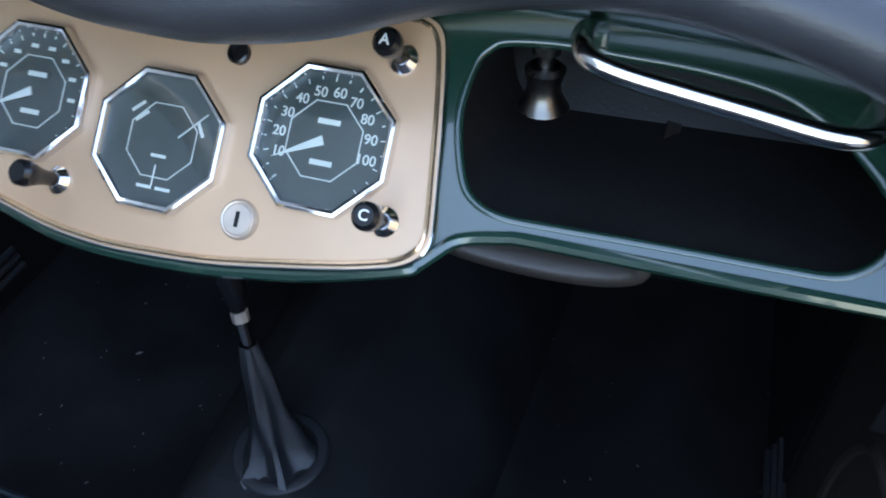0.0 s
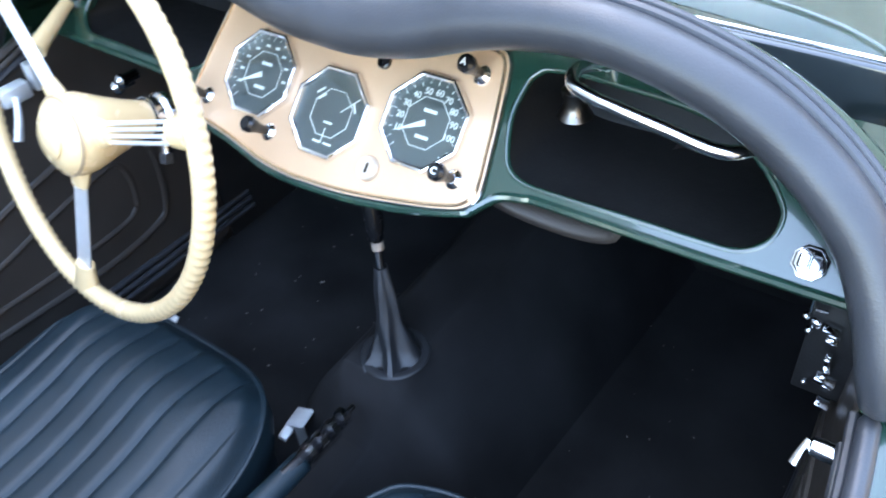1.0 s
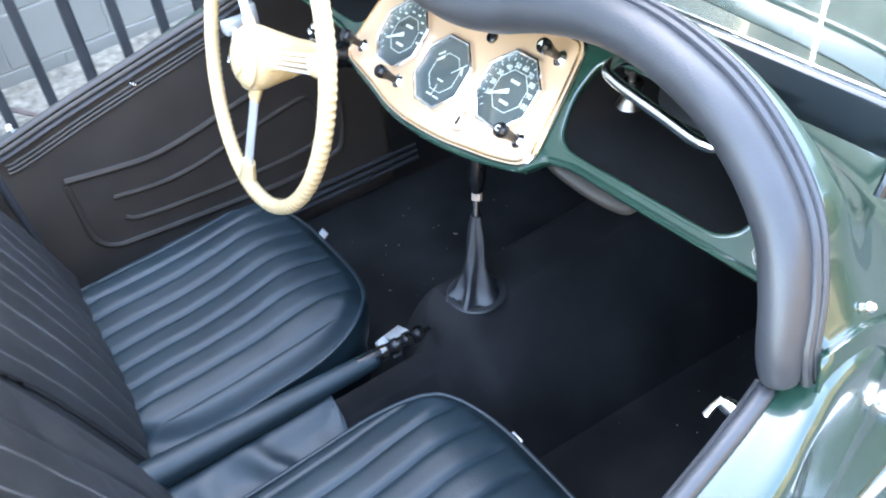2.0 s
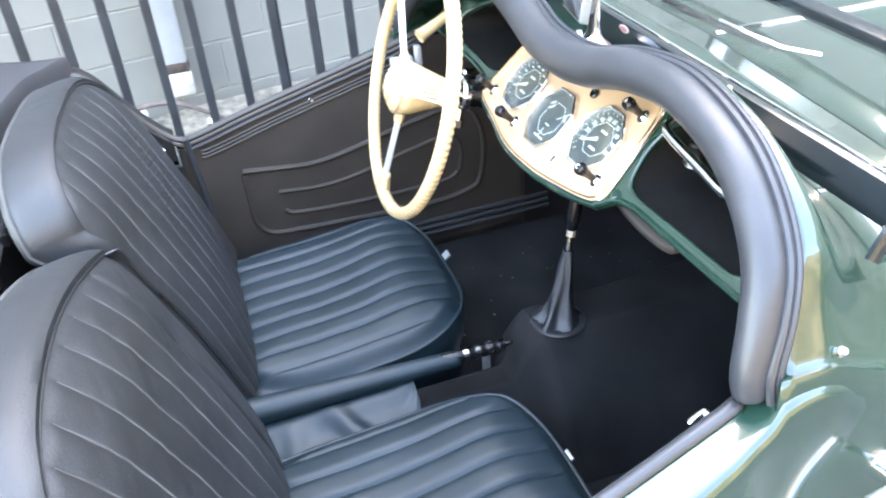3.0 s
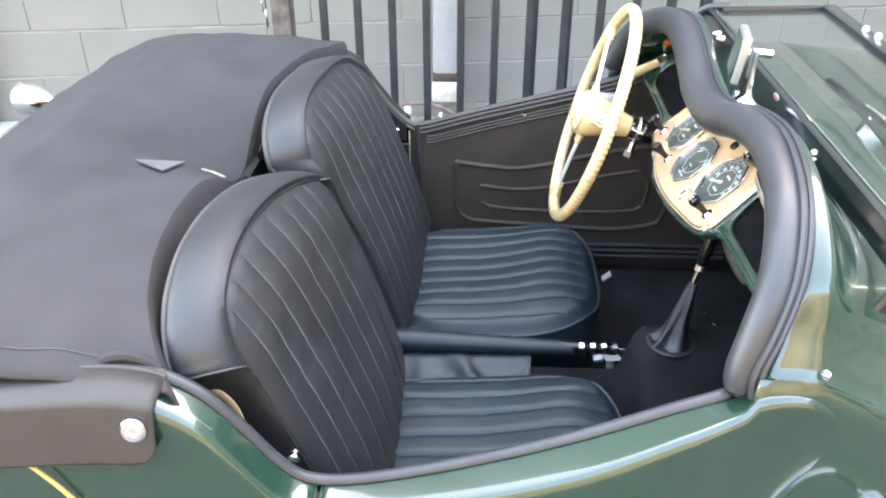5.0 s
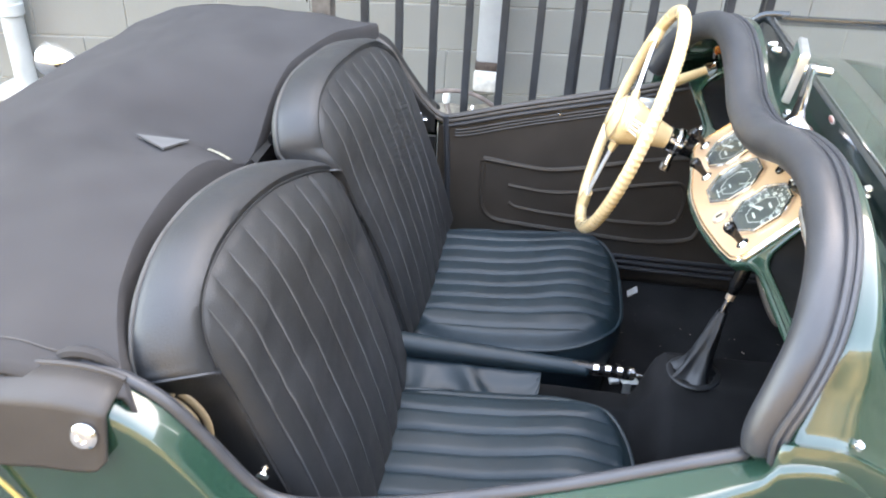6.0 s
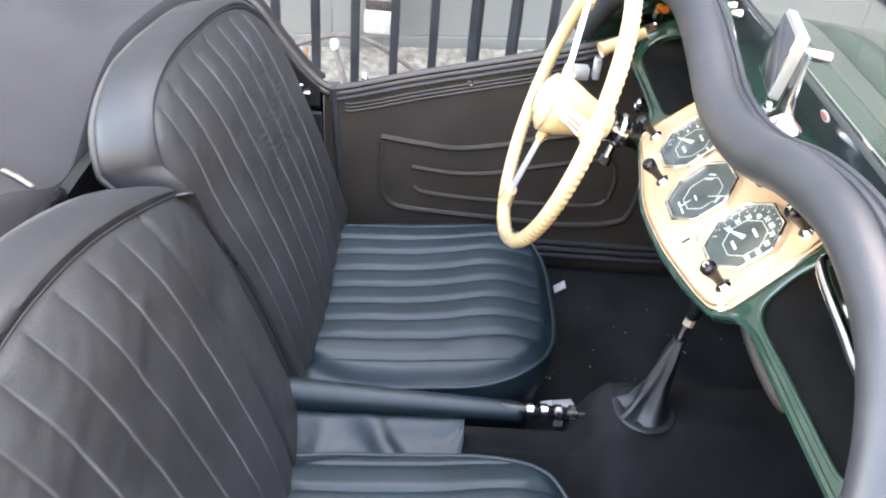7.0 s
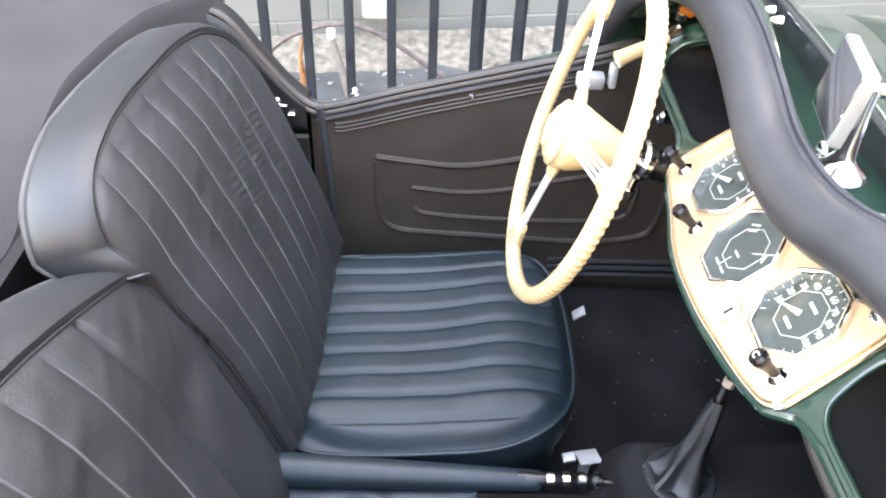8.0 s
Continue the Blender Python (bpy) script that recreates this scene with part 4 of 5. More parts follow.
for wx in (-0.64, 0.64):
    for wy in (-1.25, 1.15):
        road_wheel(wx, wy)
for wx in (-0.35, 0.35):
    part("chassis_rail", box(wx - 0.04, wx + 0.04, -1.5, 1.45, 0.13, 0.17), M_BLACKTRIM, car, "black chassis rail")
for wy in (-1.25, 1.15):
    part("axle", tube([(-0.62, wy, 0.185), (0.62, wy, 0.185)], 0.03, 12), M_BLACKTRIM, car)


def pillar_lock():
    """Hinge and lock pieces on the pillar under the dashboard's end."""
    y = 0.046
    p = part("pillar_plate", boxm(-0.026, 0.026, 0, 0.004, -0.055, 0.050, pose(0.494, y + 0.008, 0.663), 0.001), M_BLACKTRIM, car, "black pillar plate with chrome hinge and lock pieces")
    part("hinge_pin", tube([(0.468, y, 0.722), (0.468, y, 0.706)], 0.0016, 8), M_CHROME, p)
    part("hinge_pin", tube([(0.471, y, 0.710), (0.480, y, 0.711)], 0.0018, 8), M_CHROME, p)
    for x, z, r in ((0.465, 0.696, 0.0032), (0.4735, 0.691, 0.0052), (0.4695, 0.681, 0.0036), (0.478, 0.622, 0.0030)):
        part("screw_head", lathe([(r, 0), (r, 0.002), (r * 0.7, 0.004), (r * 0.2, 0.0048)], 14, pose(x, y + 0.006, z, 90, 0, 0)), M_CHROME, p)
    for x, z, w, h, a in ((0.486, 0.692, 0.013, 0.005, 8), (0.489, 0.683, 0.010, 0.0035, 4), (0.4915, 0.656, 0.0055, 0.024, -6), (0.493, 0.635, 0.017, 0.008, 10), (0.497, 0.607, 0.012, 0.004, 12), (0.518, 0.618, 0.008, 0.006, 0)):
        part("lock_piece", boxm(-w / 2, w / 2, -0.003, 0.006, -h / 2, h / 2, pose(x, y, z, 20, a, 0), 0.0012), M_CHROME, p)


pillar_lock()


def lint():
    """Pale specks of grit on the carpet."""
    bm = bmesh.new()
    rnd = random.Random(5)
    for _ in range(110):
        x, y = rnd.uniform(-0.50, 0.52), rnd.uniform(-0.08, 0.45)
        s = rnd.uniform(0.0004, 0.0011) * (2.2 if rnd.random() < 0.10 else 1)
        if abs(x) < 0.19:
            continue
        bmesh.ops.create_icosphere(bm, subdivisions=1, radius=s, matrix=Matrix.Translation((x, y, 0.1905)) @ pose(0, 0, 0, 0, 0, rnd.uniform(0, 180)) @ Matrix.Diagonal((rnd.uniform(1, 3), 1, 0.6, 1)))
    ob = link("carpet_lint", bm, mat("lint", (0.22, 0.20, 0.18), 0.9))
    tagged(ob, "pale specks of lint and grit on the black carpet", "lint", kind="stuff")


lint()


# ---- seats ----
def pleat(t, n):
    """Height of a pleated surface across t = 0..1 in n tubes: 1 on a crown, 0 in a seam."""
    f = t * n % 1.0
    return 1 - abs(2 * f - 1) ** 4.5


def smooth(a, b, x):
    k = max(0.0, min(1.0, (x - a) / (b - a)))
    return k * k * (3 - 2 * k)


def seat_cushion(cx, cy):
    th = thing("seat_cushion", "black pleated leather seat cushion with piped edge, on the car floor", "car seat", "seat cushions")
    W, L = 0.214, 0.222
    zt = 0.366 if cx < 0 else 0.373

    def reach(s, front):
        p = 3.4 if front else 5.5
        return max(0.0, 1 - abs(s) ** p) ** (1 / p)

    def top(x, y):
        e = max(abs(x) ** 1.2, abs(y) ** 1.2)
        z = zt + 0.034 * (1 - 0.8 * e ** 3) + 0.014 * y
        z -= 0.016 * math.exp(-((x * 1.3) ** 2 + ((y + 0.25) * 1.5) ** 2))
        z += 0.010 * math.exp(-((y - 0.55) / 0.28) ** 2) * (1 - x * x)
        mask = (1 - smooth(0.80, 0.88, abs(x))) * (1 - smooth(0.80, 0.97, y))
        z += 0.0060 * (pleat((x + 0.84) / 1.68, 8) - 1) * mask
        return z + 0.0012 * noise.noise((x * 4 + cx * 9, y * 4, 2.0))

    NS, NT = 180, 60
    ss = []
    for i in range(NS + 1):
        q = -1 + 2 * i / NS
        ss.append(0.55 * q + 0.45 * math.sin(q * math.pi / 2))
    ss[0], ss[-1] = -0.99999, 0.99999

    def at(s, t):
        y = reach(s, t > 0) * t
        e = max(abs(t), abs(s) ** 6)
        return Vector((s * W, y * L, top(s, y) - 0.016 * smooth(0.9, 1.0, (abs(s) ** 3.6 + abs(y) ** 3.6) ** (1 / 3.6))))
    bm = bmesh.new()
    V = [[bm.verts.new(at(s, -1 + 2 * j / NT)) for j in range(NT + 1)] for s in ss]
    for A, B in zip(V, V[1:]):
        for j in range(NT):
            bm.faces.new((A[j], B[j], B[j + 1], A[j + 1]))
    bmesh.ops.remove_doubles(bm, verts=bm.verts, dist=1e-6)
    part("cover", bm, M_CUSHION, th)
    NA = 160
    edge = []
    for i in range(NA):
        a = 2 * math.pi * i / NA
        c, s = math.cos(a), math.sin(a)
        p = 3.4 if s > 0 else 5.5
        r = (abs(c) ** p + abs(s) ** p) ** (-1 / p)
        edge.append((c * r, s * r))
    rim = [Vector((x * W, y * L, top(x, y) - 0.016)) for x, y in edge]
    bm = bmesh.new()
    V = []
    for dz, k in ((0.0, 1.0), (-0.018, 1.018), (-0.04, 1.022), (-0.07, 1.0), (-0.10, 0.965)):
        V.append([bm.verts.new((p.x * k, p.y * k, p.z + dz)) for p in rim])
    V.append([bm.verts.new((p.x * 0.95, p.y * 0.95, 0.20)) for p in rim])
    for A, B in zip(V, V[1:]):
        for i in range(NA):
            bm.faces.new((A[i], A[(i + 1) % NA], B[(i + 1) % NA], B[i]))
    bm.faces.new(V[-1])
    part("border", bm, M_CUSHION, th)
    part("piping", tube([Vector((p.x * 1.006, p.y * 1.006, p.z)) for p in rim], 0.0036, 8, closed=True), M_CUSHION, th, "thin leather piping")
    th.location = (cx, cy, 0)
    return th


seat_cushion(-0.263, -0.297)
seat_cushion(0.303, -0.304)


M_SIDE = mat("side_vinyl", (0.0115, 0.0112, 0.0115), 0.5, var=0.2, scale=14, bump=0.2, bscale=450)
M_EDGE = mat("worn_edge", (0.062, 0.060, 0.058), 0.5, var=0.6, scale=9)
# paler than the leather: the highlight along each raised seam, as colour
M_SEAM = mat("seam_highlight", (0.070, 0.073, 0.076), 0.55, var=0.35, scale=25)


# backrest lines, across and up along the face: the piped seam round the face, and the rim's outer line
BACK_P = [((-0.258, -0.232), (-0.2626, -0.232)), ((-0.258, -0.05), (-0.2626, -0.05)), ((-0.256, 0.08), (-0.2622, 0.0839)), ((-0.245, 0.13), (-0.2527, 0.1362)), ((-0.2, 0.156), (-0.21, 0.1746)), ((-0.11, 0.193), (-0.1216, 0.22)), ((-0.02, 0.221), (-0.0316, 0.2503)), ((0.06, 0.235), (0.0561, 0.2675)), ((0.12, 0.239), (0.1239, 0.2715)), ((0.17, 0.235), (0.1855, 0.2659)), ((0.21, 0.225), (0.2409, 0.2482)), ((0.238, 0.208), (0.2782, 0.2258)), ((0.254, 0.186), (0.2988, 0.2038)), ((0.261, 0.16), (0.3089, 0.1847)), ((0.263, 0.132), (0.3117, 0.1691)), ((0.263, 0.11), (0.2916, 0.1255)), ((0.263, 0.05), (0.2792, 0.0577)), ((0.263, -0.232), (0.273, -0.232))]
BACK_D = [((-0.262, -0.232), (-0.2706, -0.232)), ((-0.262, -0.05), (-0.2721, -0.05)), ((-0.257, 0.09), (-0.2685, 0.0972)), ((-0.235, 0.165), (-0.2472, 0.1801)), ((-0.18, 0.212), (-0.1894, 0.2322)), ((-0.085, 0.238), (-0.0922, 0.2596)), ((0.035, 0.252), (0.0328, 0.275)), ((0.09, 0.256), (0.09, 0.279)), ((0.14, 0.256), (0.1472, 0.279)), ((0.185, 0.249), (0.1994, 0.2699)), ((0.22, 0.235), (0.2416, 0.2537)), ((0.24, 0.214), (0.2652, 0.2327)), ((0.248, 0.19), (0.2782, 0.2102)), ((0.248, 0.164), (0.2797, 0.187)), ((0.243, 0.136), (0.274, 0.1576)), ((0.24, 0.11), (0.2616, 0.1244)), ((0.24, 0.05), (0.2515, 0.0572)), ((0.24, -0.232), (0.2472, -0.232))]


def seat_back(cx):
    """A pleated backrest; local x across, local z up along its face, +y to the front."""
    th = thing("car_seat_backrest", "black pleated leather backrest with creased cover and broad padded rim", "car seat", "seat backs")
    pairs = BACK_D if cx < 0 else BACK_P
    W, H = 0.262, 0.232
    seams = [-0.168, -0.113, -0.057, 0.0, 0.055, 0.108, 0.158, 0.203] if cx < 0 else [-0.112, -0.056, 0.0, 0.055, 0.108, 0.158, 0.200, 0.234]
    inner = [p for p in spline([(x, 0, z) for (x, z), o in pairs], 10)]
    outer = [p for p in spline([(x, 0, z) for s, (x, z) in pairs], 10)]
    x0, x1 = min(p.x for p in inner), max(p.x for p in inner)
    crown = [p for p in inner if p.z > 0.07]
    TOPS = []
    for i in range(401):
        x = x0 + (x1 - x0) * i / 400
        best = 0.07
        for p, q in zip(crown, crown[1:]):
            if min(p.x, q.x) - 1e-9 <= x <= max(p.x, q.x) + 1e-9:
                k = (x - p.x) / (q.x - p.x) if abs(q.x - p.x) > 1e-9 else 0
                best = max(best, p.z + (q.z - p.z) * k)
        TOPS.append(best)

    def top_at(x):
        f = max(0.0, min(399.999, (x - x0) / (x1 - x0) * 400))
        i = int(f)
        return TOPS[i] + (TOPS[i + 1] - TOPS[i]) * (f - i)

    def face(xm, zm):
        """Depth of the cover at xm, zm."""
        x, z = xm / W, zm / H
        t = top_at(xm)
        d = min(t - zm, xm - x0, x1 - xm)
        out, inn = (max(0.0, x), max(0.0, -x)) if cx > 0 else (max(0.0, -x), max(0.0, x))
        body = 0.022 * (1 - x * x) * (1 - 0.7 * min(1.0, abs(z)) ** 2) - 0.005 * math.exp(-((z + 0.1) / 0.5) ** 2 - (x / 0.5) ** 2) - 0.008 * max(0.0, -z) ** 2
        body += (-0.006 * out ** 3 if cx > 0 else 0.020 * out ** 3) - 0.022 * inn ** 2.5 * smooth(1.1, 0.2, z)
        f = min(abs(xm - c) for c in seams)
        mask = smooth(0.0, 0.022, d)
        pl = mask * (-0.0010 * math.exp(-(f / 0.0032) ** 2) - 0.0018 * math.exp(-(f / 0.011) ** 2))
        crest, flank = 1 - min(1.0, max(0.0, t - zm) / 0.095), 1 - min(1.0, max(0.0, x1 - xm if cx > 0 else xm - x0) / 0.06)
        body += 0.016 * (1 - crest * crest) * (1 - flank ** 3)
        if cx > 0:
            pl -= smooth(0.0, 0.01, d) * 0.0045 * math.exp(-((xm - seams[0]) / 0.0042) ** 2)
        calm = smooth(0.006, 0.04, d)
        wr = calm * (0.0014 * noise.noise((x * 2.5 + 5 * cx, z * 5.0 + 2 * x, 1.3)) + 0.0010 * noise.noise((x * 5 + 3 * cx, z * 13 + x * 7, 4.1)) * smooth(-0.5, 0.4, z))
        if cx < 0:
            # short creases across the seams in the middle of the cover
            spot = math.exp(-((x + 0.22) / 0.34) ** 2 - ((z - 0.28) / 0.36) ** 2) * (0.45 + 0.55 * smooth(-0.2, 0.3, noise.noise((x * 2.3 + 1, z * 2.6, 9))))
            wr += calm * spot * (0.0019 * math.sin(2 * math.pi * (zm - 0.35 * xm + 0.006 * noise.noise((x * 7, z * 7, 2))) / 0.0120) * (0.55 + 0.45 * noise.noise((x * 9, z * 9, 5))) + 0.0012 * noise.noise((x * 9 + 2, z * 20 + x * 10, 7.7)))
        else:
            wr -= 0.011 * math.exp(-((x + 0.62) / 0.16) ** 2 - ((z - 0.12) / 0.13) ** 2)
            wr -= 0.004 * math.exp(-((x + 0.70) / 0.10) ** 2 - ((z + 0.25) / 0.12) ** 2)
        edge = -0.0025 * smooth(0.022, 0.0, d) ** 2
        return body + pl + wr + edge

    def snug(bm):
        """Draws the inner side in low down, so that the two backs stand side by side."""
        if cx > 0:
            return bm
        sg = -1
        for v in bm.verts:
            d = -v.co.x * sg
            if d > 0.13:
                v.co.x += sg * (d - 0.13) * 0.22 * smooth(0.13, -0.06, v.co.z)
        return bm

    NS, NT = 300, 240
    bm = bmesh.new()
    V = []
    for i in range(NS + 1):
        q = -1 + 2 * i / NS
        x = (x0 + x1) / 2 + (x1 - x0) / 2 * (0.75 * q + 0.25 * math.sin(q * math.pi / 2))
        t = top_at(x)
        V.append([bm.verts.new((x, face(x, z), z)) for z in [-H + (t + H) * j / NT for j in range(NT + 1)]])
    for A, B in zip(V, V[1:]):
        for j in range(NT):
            bm.faces.new((A[j], B[j], B[j + 1], A[j + 1]))
    part("cover", snug(bm), M_LEATHER, th)
    for c in seams:
        t = top_at(c) - 0.012
        pts = [(c, face(c, z) + 0.0002, z) for z in [-0.175 + (t + 0.175) * j / 59 for j in range(60)]]
        if cx < 0 or c > seams[0]:
            part("pleat_seam", snug(tube(pts, lambda f: 0.0014 * min(1.0, 0.3 + 2.5 * f, 0.3 + 8 * (1 - f)), 8, ref=(0, 1, 0))), M_SEAM, th)
    # rim: from the piped seam over the padded edge to the back
    CUT = next(i for i, p in enumerate(inner) if p.x > 0.2 and p.z < 0.135)
    rows = []
    for r, dy in ((0.0, 0.0005), (0.10, 0.0045), (0.28, 0.0060), (0.50, 0.0020), (0.72, -0.008), (0.90, -0.024), (1.0, -0.042), (0.97, -0.056), (0.80, -0.066), (0.30, -0.070)):
        row = []
        for p, o in zip(inner, outer):
            q = p.lerp(o, r)
            fold = 0.0016 * noise.noise((q.x * 22, q.z * 22, cx * 11 + r * 2)) * math.sin(math.pi * min(1.0, r))
            row.append(Vector((q.x, face(p.x, p.z) + dy + fold, q.z)))
        rows.append(row)

    def strip(i0, i1, name, material, label, low=False):
        bm = bmesh.new()
        V = [[bm.verts.new(p + (Vector((-0.006, -0.001, 0)) if low and k else Vector())) for p in r[i0:i1 + 1]] for k, r in enumerate(rows)]
        for A, B in zip(V, V[1:]):
            for i in range(len(A) - 1):
                bm.faces.new((A[i], A[i + 1], B[i + 1], B[i]))
        return part(name, snug(bm), material, th, label)
    strip(0, CUT, "rim", M_LEATHER, "broad padded leather rim")
    strip(CUT - 1, len(inner) - 1, "side_panel", M_SIDE, "black vinyl side of the backrest", True)
    bm = bmesh.new()
    bm.faces.new([bm.verts.new(p) for p in rows[-1]])
    part("back_panel", snug(bm), M_TRIM, th, "plain dark back panel")
    part("piping", snug(tube([p + Vector((0, 0.0012, 0)) for p in rows[0]], 0.0021, 8)), M_LEATHER, th)
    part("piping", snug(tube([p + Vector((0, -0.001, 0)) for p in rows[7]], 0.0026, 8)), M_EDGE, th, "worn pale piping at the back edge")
    part("cross_seam", snug(tube([r[CUT] for r in rows[:8]], 0.0019, 6, ref=(0, 0, 1))), M_PAD, th)
    th.matrix_basis = pose(cx, -0.548, 0.588, 20.5, 0, 0)
    return th


seat_back(-0.240)
seat_back(0.240)


# ---- folded hood ----
def folded_hood():
    def top(x, y):
        """Height of the heap at x, y."""
        f = (y + 1.17) / 0.49
        side = abs(x) / 0.60
        z = 0.787 + 0.016 * math.sin(math.pi * min(1, max(0, f))) - 0.05 * max(0, 0.25 - f) * 4 * 0.3
        z -= 0.098 * math.exp(-((x + 0.045) / 0.13) ** 2) * smooth(0.25, 0.85, f)
        z -= (0.006 if x < 0 else 0.03) * max(0, side - 0.8) / 0.2
        z += 0.008 * noise.noise((x * 4, y * 5, 3)) + 0.0035 * noise.noise((x * 12, y * 16, 8)) + 0.0022 * math.sin(30 * (y + 0.35 * x)) * noise.noise((x * 5, y * 3, 1))
        flat = math.exp(-((x - 0.09) / 0.07) ** 2 - ((y + 0.845) / 0.06) ** 2)
        return z + (0.776 - z) * flat

    def fn(u, v):
        # u across, v from the rear foot over the top down to the front
        x = -0.60 + 1.20 * u
        y0, y1 = -1.165 + 0.05 * abs(2 * u - 1) ** 6, -0.775 + 0.105 * abs(2 * u - 1) ** 4 + 0.020
        if v < 0.2:
            k = v / 0.2
            return Vector((x, y0 - 0.03 * (1 - k), 0.60 + (top(x, y0) - 0.60) * k ** 0.7))
        if v > 0.85:
            k = (v - 0.85) / 0.15
            return Vector((x, y1 + (0.020 + 0.010 * smooth(-0.1, 0.2, x)) * math.sin(k * math.pi * 0.8) - 0.03 * k, top(x, y1) - 0.006 * min(1.0, 6 * k) - 0.15 * k))
        k = (v - 0.2) / 0.65
        return Vector((x, y0 + (y1 - y0) * k, top(x, y0 + (y1 - y0) * k)))
    h = part("folded_hood", grid(fn, 70, 90), M_CLOTH, car, "folded black cloth hood heaped behind the seats")
    so = h.modifiers.new("thickness", "SOLIDIFY")
    so.thickness, so.offset = 0.005, -1
    tri = [(0.079, -0.886), (0.119, -0.826), (0.088, -0.814), (0.059, -0.812)]
    bm = bmesh.new()
    up = [bm.verts.new((x, y, top(x, y) + 0.007)) for x, y in tri]
    dn = [bm.verts.new((x, y, top(x, y) + 0.004)) for x, y in tri]
    bm.faces.new(up)
    bm.faces.new(dn[::-1])
    for i in range(4):
        bm.faces.new((up[i], up[(i + 1) % 4], dn[(i + 1) % 4], dn[i]))
    part("hood_patch", bm, mat("faded_cloth", (0.095, 0.093, 0.092), 0.9, var=0.1), h, "small faded grey cloth patch")
    z0, z1 = top(0.006, -0.806), top(0.040, -0.757)
    part("strap_end", tube([(0.006, -0.806, z0 + 0.004), (0.022, -0.782, (z0 + z1) / 2 + 0.006), (0.040, -0.757, z1 + 0.005)], (0.0028, 0.0014), 10), mat("strap_tip", (0.30, 0.27, 0.20), 0.5, metal=0.3, var=0.4, scale=200), h, "worn metal strap end")
    for sg in (1, -1):
        part("thread_line", tube([(sg * (0.565 + 0.0012 * math.sin(i * 0.9)), -1.10 + 0.36 * i / 30, top(0.565, -1.10 + 0.36 * i / 30) + 0.0015) for i in range(31)], 0.0007, 5), mat("pale_thread", (0.085, 0.08, 0.078), 0.9), h, "pale sewn thread line")
    # side flaps buttoned to the body
    for sg in (1, -1):
        def ff(u, v):
            y = -1.15 + 0.485 * u
            cut = 0.0 if u < 0.9 else (1 - math.sqrt(max(0, 1 - ((u - 0.9) / 0.1) ** 2))) * 0.03
            z1 = rail_z(y, sg) + 0.006
            z = z1 - (0.082 - cut) * v
            xo = edge_x(y, sg) + 0.006 + 0.040 * math.sin(min(1, v * 7) * math.pi / 2) ** 0.7 + 0.014 * v
            return Vector((sg * xo, y, z))
        fl = part("hood_side_flap", grid(ff, 40, 28), M_FLAP, h, "dark brown vinyl flap buttoned to the body side")
        so = fl.modifiers.new("thickness", "SOLIDIFY")
        so.thickness, so.offset = 0.004, 1 if sg > 0 else -1
        part("flap_piping", tube([ff(i / 40, 0) + Vector((0, 0, 0.003)) for i in range(41)], 0.004, 8), M_FLAP, h)
        m = Matrix.Translation(ff(0.958, 0.42) + Vector((sg * 0.006, 0, 0))) @ Vector((sg, 0, 0.25)).to_track_quat("Z", "Y").to_matrix().to_4x4()
        part("flap_button", lathe([(0.014, 0), (0.014, 0.003), (0.011, 0.006), (0.006, 0.0065), (0.005, 0.004)], 20, m), M_CHROME, h, "round chrome turn-button")
    # crumpled fold at the corner and the hoop beside the seats
    for sg in (1, -1):
        for k, R in enumerate((0.036, 0.022)):
            part("tuck_fold", tube([(sg * (0.566 + 0.005 * k), -0.712 + R * math.cos(a) * 1.1, 0.738 + R * math.sin(a)) for a in [radians(15 + 170 * i / 18) for i in range(19)]], lambda f: 0.003 + 0.004 * math.sin(f * math.pi), 8, ref=(1, 0, 0)), M_CLOTH, h)
        part("hood_hoop", tube(spline([(sg * 0.50, -0.73, 0.64), (sg * 0.49, -0.745, 0.70), (sg * 0.40, -0.735, 0.745), (sg * 0.25, -0.725, 0.755), (sg * 0.05, -0.72, 0.735)], 8), (0.006, 0.010), 8), M_BLACK, h, "black steel hood hoop")
    part("trim_ring", tube([Vector((0.525, -0.668 + 0.056 * math.cos(a), 0.645 + 0.058 * math.sin(a))) for a in [math.pi * (-0.1 + 0.85 * i / 24) for i in range(25)]], (0.005, 0.003), 10, ref=(1, 0, 0)), M_GOLD, car, "pale tan trim ring beside the seat")


part("trim_ring", tube([Vector((0.528, -0.668 + 0.047 * math.cos(a), 0.642 + 0.050 * math.sin(a))) for a in [math.pi * (-0.1 + 0.85 * i / 24) for i in range(25)]], (0.004, 0.003), 8, ref=(1, 0, 0)), M_GOLD, car, "pale tan trim ring beside the seat")
part("ring_lash", tube([(0.520, -0.642, 0.706), (0.535, -0.650, 0.690), (0.533, -0.640, 0.680)], 0.004, 8), M_GOLD, car, "tan lashing on the trim ring")
M_FLAP = mat("flap_vinyl", (0.036, 0.0315, 0.029), 0.55, var=0.12, scale=20, bump=0.15, bscale=500)
folded_hood()


